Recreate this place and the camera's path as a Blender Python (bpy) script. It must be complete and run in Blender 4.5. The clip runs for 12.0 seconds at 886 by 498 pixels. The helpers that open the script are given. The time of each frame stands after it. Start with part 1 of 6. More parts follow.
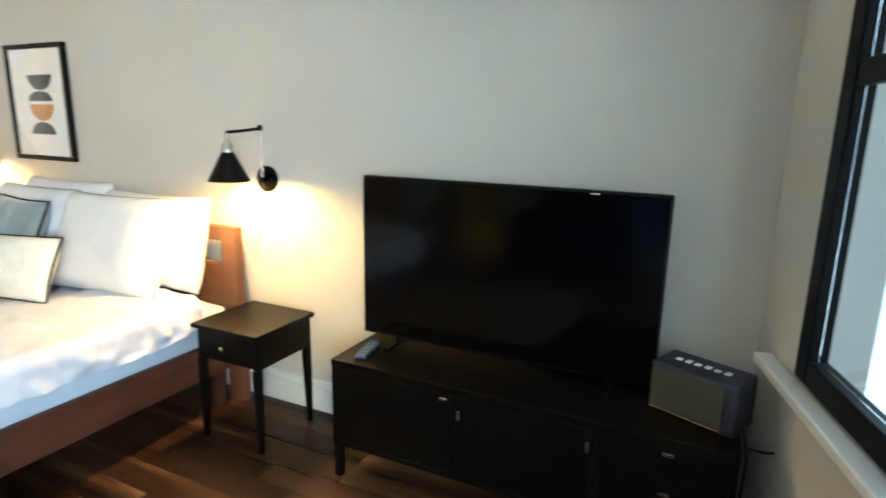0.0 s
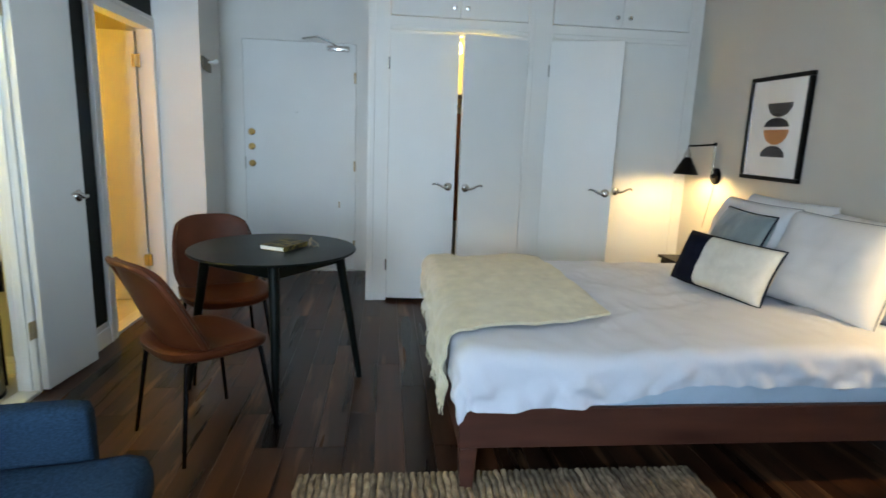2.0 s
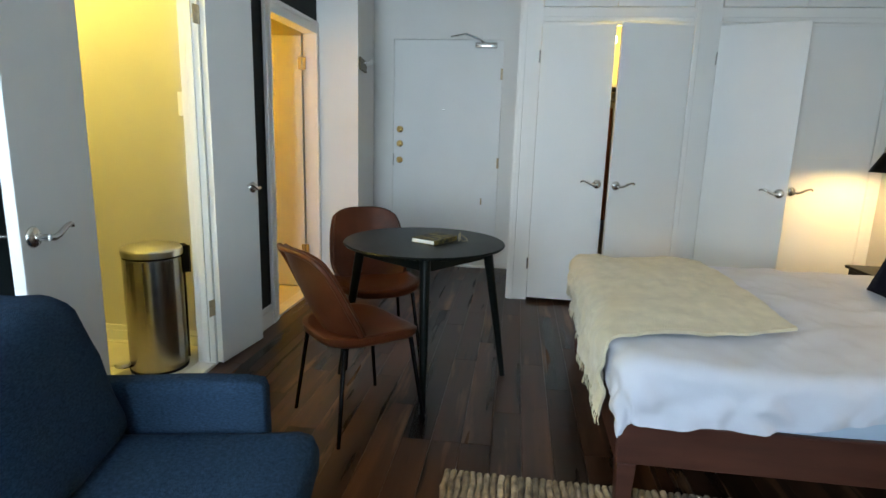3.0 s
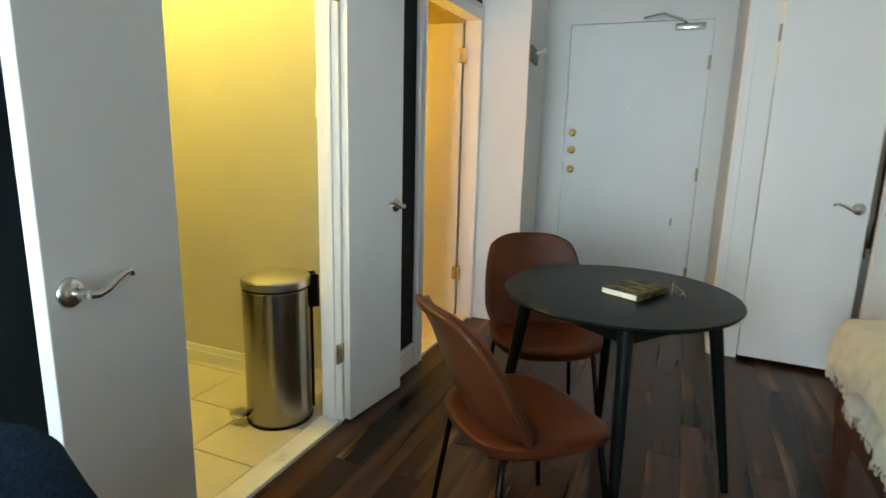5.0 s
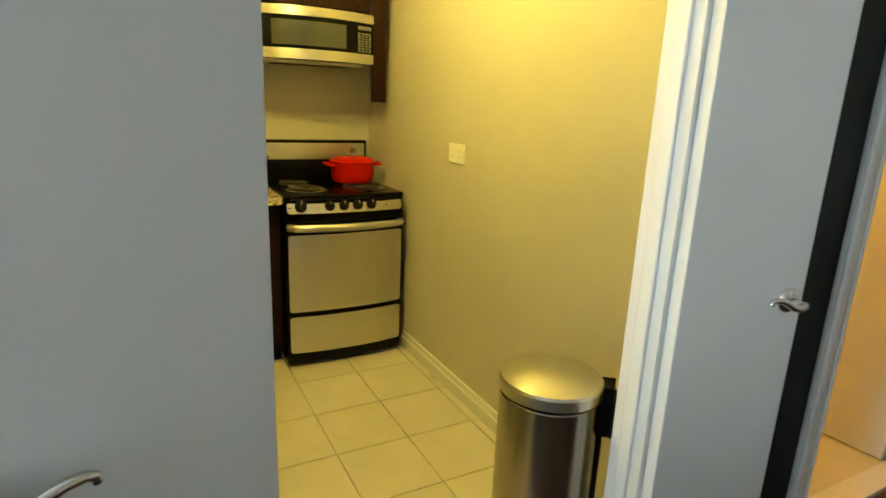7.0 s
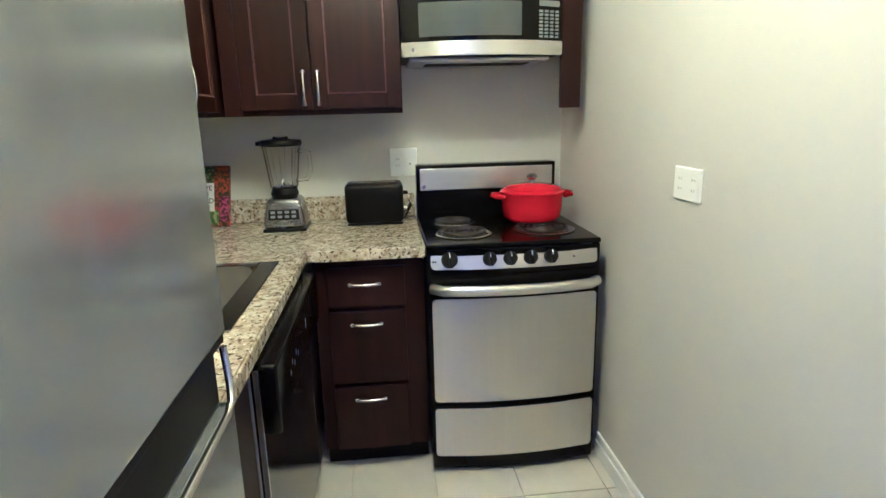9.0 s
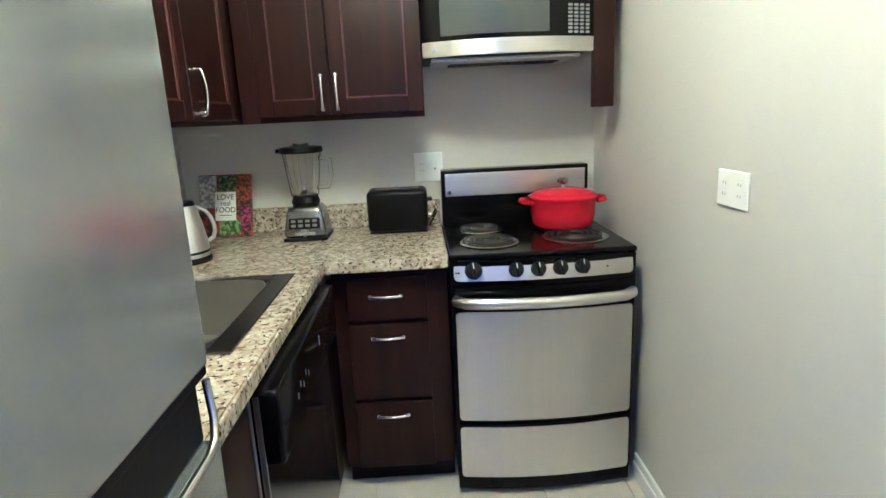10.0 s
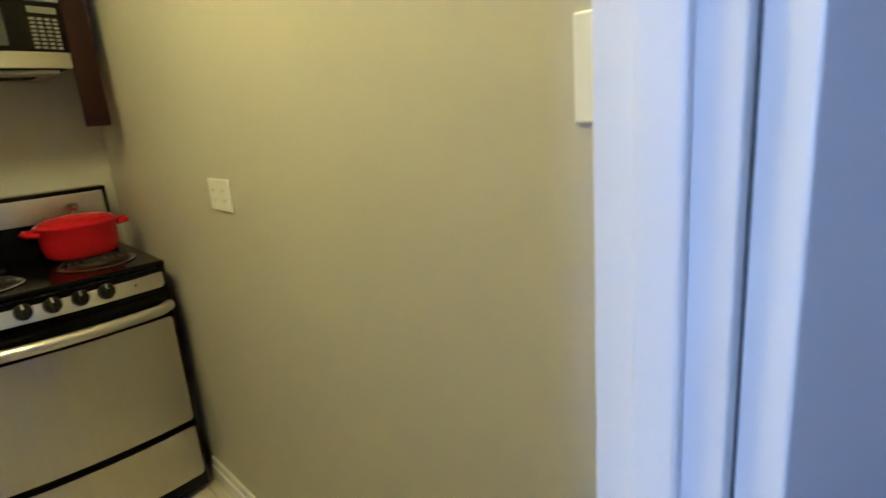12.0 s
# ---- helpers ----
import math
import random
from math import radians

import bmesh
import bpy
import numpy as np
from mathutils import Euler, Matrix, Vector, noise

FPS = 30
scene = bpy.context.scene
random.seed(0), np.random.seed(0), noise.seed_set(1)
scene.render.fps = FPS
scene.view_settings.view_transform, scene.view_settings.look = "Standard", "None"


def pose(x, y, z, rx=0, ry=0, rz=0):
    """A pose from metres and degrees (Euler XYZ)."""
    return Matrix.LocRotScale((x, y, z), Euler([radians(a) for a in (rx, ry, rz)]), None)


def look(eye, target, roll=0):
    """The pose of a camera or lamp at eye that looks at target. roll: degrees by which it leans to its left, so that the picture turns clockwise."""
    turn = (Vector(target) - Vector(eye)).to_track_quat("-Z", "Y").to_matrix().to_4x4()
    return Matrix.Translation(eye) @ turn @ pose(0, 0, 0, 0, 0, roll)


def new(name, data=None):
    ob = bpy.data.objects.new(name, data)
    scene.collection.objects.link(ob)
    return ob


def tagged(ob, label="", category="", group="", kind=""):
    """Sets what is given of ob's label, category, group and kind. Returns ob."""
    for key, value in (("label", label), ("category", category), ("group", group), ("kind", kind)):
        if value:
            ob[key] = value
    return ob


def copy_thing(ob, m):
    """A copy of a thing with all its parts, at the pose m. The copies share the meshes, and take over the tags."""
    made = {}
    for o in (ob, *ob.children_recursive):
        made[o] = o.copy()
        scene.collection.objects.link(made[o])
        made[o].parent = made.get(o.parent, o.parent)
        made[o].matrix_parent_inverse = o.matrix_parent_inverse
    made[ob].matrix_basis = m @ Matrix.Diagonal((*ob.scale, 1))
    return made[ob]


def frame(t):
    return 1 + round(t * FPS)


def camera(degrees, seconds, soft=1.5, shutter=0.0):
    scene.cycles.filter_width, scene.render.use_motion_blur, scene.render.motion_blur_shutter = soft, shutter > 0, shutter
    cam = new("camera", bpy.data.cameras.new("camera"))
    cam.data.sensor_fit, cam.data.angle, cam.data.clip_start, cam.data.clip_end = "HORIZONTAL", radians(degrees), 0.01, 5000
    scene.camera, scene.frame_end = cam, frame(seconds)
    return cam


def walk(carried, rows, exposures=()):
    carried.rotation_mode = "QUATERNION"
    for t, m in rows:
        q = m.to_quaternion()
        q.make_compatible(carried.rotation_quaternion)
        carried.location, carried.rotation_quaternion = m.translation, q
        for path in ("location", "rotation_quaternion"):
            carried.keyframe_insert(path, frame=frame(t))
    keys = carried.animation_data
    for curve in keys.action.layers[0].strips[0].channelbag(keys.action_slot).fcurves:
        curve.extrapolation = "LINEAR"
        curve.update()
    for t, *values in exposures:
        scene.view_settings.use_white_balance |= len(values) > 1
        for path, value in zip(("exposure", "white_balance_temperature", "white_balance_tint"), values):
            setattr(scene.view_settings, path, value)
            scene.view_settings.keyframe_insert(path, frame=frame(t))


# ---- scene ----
cam = camera(76.3, 12.0, shutter=0.2)
PATH = [
    (0, (0.1, 0.263, 1.375), (-0.74, 2.027, 0.949), 1.2),
    (0.5, (0.074, 0.093, 1.352), (-1.261, 1.529, 0.957), 0.7),
    (1, (-0.045, 0.057, 1.333), (-1.715, 1.079, 0.928), 1.8),
    (1.5, (-0.038, -0.068, 1.346), (-1.899, 0.547, 0.946), 1.7),
    (2, (-0.051, -0.15, 1.326), (-2.002, 0.056, 0.937), 2.2),
    (2.5, (-0.081, -0.202, 1.303), (-2.039, -0.295, 0.911), 2.1),
    (2.7, (-0.095, -0.224, 1.294), (-2.048, -0.395, 0.899), 1.9),
    (4.3, (-0.445, -0.426, 1.291), (-2.347, -0.864, 0.856), 1.6),
    (4.5, (-0.556, -0.467, 1.286), (-2.444, -0.976, 0.863), 1.5),
    (5, (-0.867, -0.543, 1.295), (-2.673, -1.298, 0.886), 1.5),
    (5.5, (-1.182, -0.696, 1.294), (-2.861, -1.704, 0.891), 2.7),
    (6, (-1.436, -0.82, 1.31), (-2.92, -2.092, 0.885), 3.6),
    (6.3, (-1.561, -0.856, 1.328), (-2.883, -2.29, 0.884), 3.6),
    (6.5, (-1.643, -0.908, 1.358), (-2.851, -2.433, 0.894), 4.2),
    (7, (-1.796, -0.991, 1.39), (-2.718, -2.695, 0.895), 2.4),
    (7.5, (-1.937, -1.224, 1.351), (-2.659, -3.025, 0.867), 1.4),
    (7.7, (-1.998, -1.337, 1.332), (-2.633, -3.173, 0.861), 0.9),
    (9.3, (-2.29, -1.874, 1.386), (-2.425, -3.814, 0.918), -1.9),
    (9.5, (-2.301, -1.897, 1.384), (-2.407, -3.84, 0.92), -2.2),
    (10, (-2.323, -1.928, 1.383), (-2.383, -3.873, 0.924), -2.7),
    (10.5, (-2.315, -1.934, 1.381), (-2.506, -3.87, 0.914), -2.6),
    (11, (-2.304, -1.884, 1.385), (-2.83, -3.748, 0.887), -2.7),
    (11.5, (-2.37, -1.803, 1.37), (-3.28, -3.514, 0.874), -3.7),
    (11.8, (-2.424, -1.741, 1.382), (-3.582, -3.277, 0.866), -4.4),
    (12, (-2.471, -1.710, 1.379), (-3.773, -3.135, 0.875), -4.6),
]
# stops, kelvin, tint: the picture turns from daylight balance to lamp balance on the way into the kitchen
EXPOSURES = [(0.0, 0.95, 6300, 6), (0.5, 0.5, 6350, 5), (1.0, 0.05, 6150, 5), (1.5, -0.12, 5700, 5), (2.5, -0.12, 5900, 7), (5.0, 0.0, 6450, 6), (6.0, 0.0, 6550, 6), (7.4, -0.1, 6700, 6),
             (7.9, -0.15, 6300, 12), (9.1, 0.52, 3620, 42), (10.4, 0.57, 3590, 42), (11.5, 0.12, 3560, 40), (12.0, -0.62, 4500, 29)]
walk(cam, [(t, look(e, a, r)) for t, e, a, r in PATH], EXPOSURES)

# ---- world and lamps ----
world = bpy.data.worlds.new("sky")
scene.world = world
world.use_nodes = True
wn = world.node_tree
sky = wn.nodes.new("ShaderNodeTexSky")
sky.sky_type = "NISHITA"
sky.sun_disc = False
sky.sun_elevation, sky.sun_rotation = radians(38), radians(150)
wn.nodes["Background"].inputs["Strength"].default_value = 0.07
wn.links.new(sky.outputs["Color"], wn.nodes["Background"].inputs["Color"])


def lamp(name, kind, power, colour, m, size=0.05, size_y=None, spread=None):
    data = bpy.data.lights.new(name, kind)
    data.energy, data.color = power, colour
    if kind == "AREA":
        data.size = size
        if size_y:
            data.shape, data.size_y = "RECTANGLE", size_y
        if spread:
            data.spread = radians(spread)
    else:
        data.shadow_soft_size = size
    ob = new(name, data)
    ob.matrix_world = m
    return ob


SKEW = 13.3                       # the window wall stands this many degrees out of square
WX, WY = 0.29, 2.31               # its north end
WDX, WDY = math.sin(radians(SKEW)), -math.cos(radians(SKEW))


def on_window_wall(s, depth=0.0, z=0.0):
    """A point s metres along the window wall from its north end, depth metres outwards."""
    return Vector((WX + s * WDX - depth * WDY, WY + s * WDY + depth * WDX, z))


scene.view_settings.exposure = 0.0
sun = bpy.data.lights.new("sun", "SUN")
sun.energy, sun.angle, sun.color = 0.8, radians(12), (1.0, 0.96, 0.9)
new("sun", sun).matrix_world = pose(0, 0, 6, 52, 0, 150)
wc = on_window_wall(3.54, 0.12, 1.5)
lamp("window_daylight", "AREA", 100, (0.78, 0.91, 1.0), look(wc, wc + Vector((WDY, -WDX, -0.06))), 1.0, 1.5)
WARM = (1.0, 0.61, 0.2)
lamp("kitchen_lamp", "POINT", 82, (1.0, 0.735, 0.135), pose(-2.25, -2.85, 2.38), 0.12)
lamp("bath_lamp", "POINT", 44, (1.0, 0.46, 0.0), pose(-4.25, -2.9, 1.6), 0.08)
lamp("closet_bulb_light", "POINT", 12, (1.0, 0.56, 0.06), pose(-4.86, 0.42, 2.02), 0.04)
for lx in (-1.80, -4.09):
    lamp("sconce_light", "POINT", 27, WARM, pose(lx, 2.07, 1.15), 0.025)

# ---- materials ----


def mat(name, col, rough=0.5, metal=0.0, var=0.08, scale=6.0, bump=0.05, bscale=80.0, stretch=(1, 1, 1), col2=None, coat=0.0,
        rvar=0.06, spec=0.5, rnd=0.0, sheen=0.0, sharp=0.0, brushed=0.0):
    m = bpy.data.materials.new(name)
    m.use_nodes = True
    nt = m.node_tree
    n, l = nt.nodes, nt.links
    b = n["Principled BSDF"]
    tc, mp = n.new("ShaderNodeTexCoord"), n.new("ShaderNodeMapping")
    mp.inputs["Scale"].default_value = stretch
    l.new(tc.outputs["Object"], mp.inputs["Vector"])
    vec = mp.outputs["Vector"]
    info = n.new("ShaderNodeObjectInfo")
    if rnd:
        add = n.new("ShaderNodeVectorMath")
        add.operation = "MULTIPLY_ADD"
        add.inputs[1].default_value = (37, 37, 37)
        l.new(info.outputs["Random"], add.inputs[0])
        l.new(vec, add.inputs[2])
        vec = add.outputs[0]
    no = n.new("ShaderNodeTexNoise")
    no.inputs["Scale"].default_value, no.inputs["Detail"].default_value = scale, 6
    l.new(vec, no.inputs["Vector"])
    no2 = n.new("ShaderNodeTexNoise")
    no2.inputs["Scale"].default_value, no2.inputs["Detail"].default_value = bscale, 4
    l.new(vec, no2.inputs["Vector"])
    ramp = n.new("ShaderNodeValToRGB")
    c2 = col2 or [min(1, c * (1 + var)) for c in col]
    c1 = col if col2 else [c * (1 - var) for c in col]
    ramp.color_ramp.elements[0].color, ramp.color_ramp.elements[1].color = (*c1, 1), (*c2, 1)
    ramp.color_ramp.elements[0].position, ramp.color_ramp.elements[1].position = 0.3 + sharp, 0.7 - sharp
    l.new(no.outputs["Fac"], ramp.inputs["Fac"])
    out = ramp.outputs["Color"]
    if rnd:
        hsv = n.new("ShaderNodeHueSaturation")
        mr = n.new("ShaderNodeMapRange")
        mr.inputs["To Min"].default_value, mr.inputs["To Max"].default_value = 1 - rnd, 1 + rnd
        l.new(info.outputs["Random"], mr.inputs["Value"])
        l.new(mr.outputs["Result"], hsv.inputs["Value"])
        l.new(out, hsv.inputs["Color"])
        out = hsv.outputs["Color"]
    l.new(out, b.inputs["Base Color"])
    rr = n.new("ShaderNodeMapRange")
    rr.inputs["To Min"].default_value, rr.inputs["To Max"].default_value = max(0.02, rough - rvar), min(1, rough + rvar)
    l.new(no.outputs["Fac"], rr.inputs["Value"])
    l.new(rr.outputs["Result"], b.inputs["Roughness"])
    b.inputs["Metallic"].default_value = metal
    b.inputs["Coat Weight"].default_value = coat
    b.inputs["Specular IOR Level"].default_value = spec
    b.inputs["Sheen Weight"].default_value = sheen
    if brushed:
        up = n.new("ShaderNodeCombineXYZ")
        up.inputs["Z"].default_value = 1.0
        b.inputs["Anisotropic"].default_value = brushed
        l.new(up.outputs["Vector"], b.inputs["Tangent"])
    if bump:
        bu = n.new("ShaderNodeBump")
        bu.inputs["Strength"].default_value, bu.inputs["Distance"].default_value = bump, 0.01
        l.new(no2.outputs["Fac"], bu.inputs["Height"])
        l.new(bu.outputs["Normal"], b.inputs["Normal"])
    return m


def glow(name, col, power):
    m = bpy.data.materials.new(name)
    m.use_nodes = True
    b = m.node_tree.nodes["Principled BSDF"]
    b.inputs["Base Color"].default_value = (*col, 1)
    b.inputs["Emission Color"].default_value = (*col, 1)
    b.inputs["Emission Strength"].default_value = power
    return m


def clear(name, col=(1, 1, 1), rough=0.02):
    m = bpy.data.materials.new(name)
    m.use_nodes = True
    b = m.node_tree.nodes["Principled BSDF"]
    b.inputs["Base Color"].default_value = (*col, 1)
    b.inputs["Roughness"].default_value, b.inputs["Transmission Weight"].default_value, b.inputs["IOR"].default_value = rough, 1, 1.35
    return m


def granite(name):
    m = mat(name, (0.30, 0.245, 0.14), 0.16, var=0.3, scale=42, bump=0.008, bscale=200, col2=(0.56, 0.50, 0.36), coat=0.2, sharp=0.06)
    n, l = m.node_tree.nodes, m.node_tree.links
    b = n["Principled BSDF"]
    src = b.inputs["Base Color"].links[0].from_socket
    tc = n.new("ShaderNodeTexCoord")
    for sc, lo, hi, col in ((88, 0.575, 0.62, (0.035, 0.025, 0.02, 1)), (60, 0.585, 0.65, (0.12, 0.08, 0.04, 1)), (85, 0.62, 0.70, (0.8, 0.74, 0.62, 1))):
        no, rp, mx = n.new("ShaderNodeTexNoise"), n.new("ShaderNodeValToRGB"), n.new("ShaderNodeMix")
        no.inputs["Scale"].default_value, no.inputs["Detail"].default_value = sc, 3
        no.noise_dimensions = "4D"
        no.inputs["W"].default_value = sc
        rp.color_ramp.elements[0].position, rp.color_ramp.elements[1].position = lo, hi
        mx.data_type = "RGBA"
        l.new(tc.outputs["Object"], no.inputs["Vector"])
        l.new(no.outputs["Fac"], rp.inputs["Fac"])
        l.new(rp.outputs["Color"], mx.inputs["Factor"])
        l.new(src, mx.inputs["A"])
        mx.inputs["B"].default_value = col
        src = mx.outputs["Result"]
    l.new(src, b.inputs["Base Color"])
    return m


def walnut(name):
    """Dark walnut boards with pale sapwood streaks along the grain."""
    m = mat(name, (0.011, 0.0056, 0.0036), 0.31, var=0.4, scale=1.7, bump=0.04, bscale=14, stretch=(0.45, 6, 4), col2=(0.060, 0.025, 0.0125), rnd=0.6, rvar=0.14, spec=0.22)
    n, l = m.node_tree.nodes, m.node_tree.links
    b = n["Principled BSDF"]
    src = b.inputs["Base Color"].links[0].from_socket
    tc, mp, info, sh = n.new("ShaderNodeTexCoord"), n.new("ShaderNodeMapping"), n.new("ShaderNodeObjectInfo"), n.new("ShaderNodeVectorMath")
    mp.inputs["Scale"].default_value = (0.9, 8.5, 1)
    sh.operation = "MULTIPLY_ADD"
    sh.inputs[1].default_value = (53, 19, 7)
    l.new(tc.outputs["Object"], mp.inputs["Vector"])
    l.new(info.outputs["Random"], sh.inputs[0])
    l.new(mp.outputs["Vector"], sh.inputs[2])
    for sc, lo, hi, col in ((1.0, 0.60, 0.72, (0.17, 0.088, 0.042, 1)), (3.4, 0.62, 0.70, (0.006, 0.0035, 0.0025, 1))):
        no, rp, mx = n.new("ShaderNodeTexNoise"), n.new("ShaderNodeValToRGB"), n.new("ShaderNodeMix")
        no.inputs["Scale"].default_value, no.inputs["Detail"].default_value = sc, 5
        rp.color_ramp.elements[0].position, rp.color_ramp.elements[1].position = lo, hi
        mx.data_type = "RGBA"
        l.new(sh.outputs["Vector"], no.inputs["Vector"])
        l.new(no.outputs["Fac"], rp.inputs["Fac"])
        l.new(rp.outputs["Color"], mx.inputs["Factor"])
        l.new(src, mx.inputs["A"])
        mx.inputs["B"].default_value = col
        src = mx.outputs["Result"]
    l.new(src, b.inputs["Base Color"])
    return m


M_WALL = mat("wall_paint", (0.58, 0.56, 0.51), 0.62, var=0.025, scale=1.5, bump=0.05, bscale=160)
M_KWALL = mat("kitchen_wall_paint", (0.585, 0.565, 0.51), 0.45, var=0.025, scale=2, bump=0.05, bscale=160)
M_WHITEWALL = mat("white_wall_paint", (0.76, 0.755, 0.73), 0.5, var=0.02, scale=2, bump=0.05, bscale=150)
M_CEIL = mat("ceiling_paint", (0.78, 0.77, 0.74), 0.8, var=0.02, bump=0.03)
M_DARKWALL = mat("dark_green_wall_paint", (0.006, 0.010, 0.011), 0.65, var=0.15, scale=3, bump=0.04, bscale=140, spec=0.25)
M_WHITE = mat("white_gloss_paint", (0.80, 0.80, 0.78), 0.38, var=0.02, scale=3, bump=0.03, bscale=90)
M_DOOR = mat("white_door_paint", (0.79, 0.80, 0.79), 0.42, var=0.025, scale=2, bump=0.04, bscale=120)
M_PLANK = walnut("walnut_plank")
M_GAP = mat("floor_underlay", (0.012, 0.008, 0.006), 0.8)
M_TILE = mat("cream_floor_tile", (0.60, 0.56, 0.47), 0.3, var=0.06, scale=5, bump=0.02, bscale=60, rnd=0.03)
M_GROUT = mat("tile_grout", (0.58, 0.54, 0.45), 0.85)
M_STONE = mat("white_marble_sill", (0.72, 0.70, 0.66), 0.3, var=0.08, scale=7)
M_CHROME = mat("satin_nickel", (0.62, 0.60, 0.57), 0.24, 1.0, var=0.05, bump=0)
M_BRASS = mat("polished_brass", (0.75, 0.52, 0.2), 0.2, 1.0, var=0.05, bump=0)
M_AGED = mat("aged_brass_hinge", (0.42, 0.34, 0.22), 0.38, 1.0, var=0.2, scale=40, bump=0.02)
M_STEEL = mat("brushed_steel", (0.60, 0.58, 0.54), 0.30, 1.0, var=0.02, scale=2, bump=0.015, bscale=90, stretch=(30, 30, 0.5), rvar=0.03, brushed=0.75)
M_STEELH = mat("brushed_steel_flat", (0.62, 0.60, 0.56), 0.31, 1.0, var=0.02, scale=2, bump=0.012, bscale=90, stretch=(0.5, 30, 30), rvar=0.03, brushed=0.6)
M_BIN = mat("dark_brushed_bin_steel", (0.34, 0.32, 0.29), 0.24, 1.0, var=0.03, scale=2, bump=0.01, bscale=90, stretch=(30, 30, 0.5), rvar=0.03, brushed=0.8)
M_FRIDGE = mat("fridge_steel", (0.46, 0.47, 0.46), 0.2, 0.75, var=0.03, scale=1.5, bump=0.006, bscale=60, stretch=(20, 20, 0.6), rvar=0.03)
M_BLACK = mat("black_enamel", (0.0025, 0.0025, 0.003), 0.16, var=0.2, bump=0.005, spec=0.14)
M_BLACKP = mat("black_plastic", (0.003, 0.003, 0.0035), 0.42, var=0.2, bump=0.03, spec=0.14)
M_SATIN = mat("black_stained_wood", (0.0026, 0.0022, 0.002), 0.4, var=0.25, scale=4, bump=0.04, bscale=60, stretch=(1, 8, 8), spec=0.16)
M_TABLE = mat("black_table_lacquer", (0.003, 0.0045, 0.004), 0.36, var=0.2, scale=3, bump=0.03, bscale=90, spec=0.11)
M_CHERRY = mat("cherry_cabinet_wood", (0.008, 0.0026, 0.0017), 0.34, var=0.3, scale=2.5, bump=0.02, bscale=40, stretch=(7, 7, 0.7), col2=(0.021, 0.006, 0.004), spec=0.18)
M_BEDWOOD = mat("walnut_bed_wood", (0.045, 0.016, 0.011), 0.45, var=0.3, scale=2.5, bump=0.04, bscale=40, stretch=(6, 0.8, 6), col2=(0.078, 0.028, 0.018), spec=0.3)
M_HEADWOOD = mat("walnut_headboard_wood", (0.11, 0.042, 0.021), 0.42, var=0.3, scale=3, bump=0.05, bscale=40, stretch=(0.8, 6, 6), col2=(0.165, 0.068, 0.034))
M_LINEN = mat("white_cotton", (0.60, 0.62, 0.70), 0.85, var=0.03, scale=4, bump=0.12, bscale=140, sheen=0.1)
M_PILLOW = mat("white_pillow_cotton", (0.70, 0.70, 0.72), 0.85, var=0.03, scale=5, bump=0.1, bscale=120, sheen=0.2)
M_SHEET = mat("pale_blue_sheet", (0.45, 0.55, 0.68), 0.85, var=0.06, bump=0.1, bscale=130)
M_THROW = mat("cream_wool_throw", (0.56, 0.51, 0.36), 0.95, var=0.1, scale=20, bump=0.5, bscale=170, sheen=0.4)
M_NAVY = mat("navy_fabric", (0.006, 0.008, 0.02), 0.9, var=0.2, scale=30, bump=0.3, bscale=220, spec=0.15)
M_GREYBLUE = mat("grey_blue_velvet", (0.17, 0.22, 0.25), 0.7, var=0.12, scale=9, bump=0.15, bscale=150, sheen=0.5)
M_IVORY = mat("ivory_fabric", (0.72, 0.70, 0.64), 0.9, var=0.05, scale=30, bump=0.3, bscale=220)
M_SOFA = mat("denim_blue_weave", (0.010, 0.021, 0.042), 0.95, var=0.3, scale=110, bump=0.5, bscale=240, stretch=(1, 1, 2.2), col2=(0.024, 0.048, 0.085), spec=0.1)
M_LEATHER = mat("cognac_leather", (0.046, 0.012, 0.0045), 0.4, var=0.25, scale=7, bump=0.10, bscale=150, col2=(0.088, 0.023, 0.008), spec=0.25)
M_JUTE = mat("jute_weave", (0.10, 0.07, 0.042), 0.95, var=0.35, scale=20, bump=0.5, bscale=200, rnd=0.4, col2=(0.34, 0.26, 0.17))
M_GLASSBLACK = mat("black_screen_glass", (0.0012, 0.0012, 0.0015), 0.12, var=0.1, bump=0, spec=0.2)
M_RED = mat("red_enamel", (0.47, 0.009, 0.001), 0.12, var=0.1, spec=0.1, bump=0)
M_PAPER = mat("paper_pages", (0.75, 0.72, 0.65), 0.8, var=0.08, scale=30)
M_MATTE = mat("white_card_mat", (0.80, 0.80, 0.78), 0.8, var=0.02)
M_CHAR = mat("charcoal_print", (0.06, 0.06, 0.065), 0.8, var=0.2, scale=40)
M_OCHRE = mat("ochre_print", (0.55, 0.25, 0.09), 0.8, var=0.15, scale=40)
M_PLASTICW = mat("white_plastic", (0.88, 0.88, 0.86), 0.35, var=0.02, bump=0)
M_GRANITE = granite("beige_granite")
M_LINING = mat("pale_shade_lining", (0.7, 0.66, 0.55), 0.6, bump=0)
M_BULB = glow("lamp_bulb", (1.0, 0.80, 0.42), 22)
M_KBULB = glow("ceiling_lamp_glass", (1.0, 0.80, 0.36), 9)
M_CBULB = glow("closet_bulb", (1.0, 0.78, 0.3), 25)
M_GLASS = clear("clear_glass")
# emission stands in for daylight falling on the facade opposite
M_FACADE_GLOW = glow("daylit_facade_glow", (0.52, 0.74, 0.90), 1.2)

# ---- building helpers ----


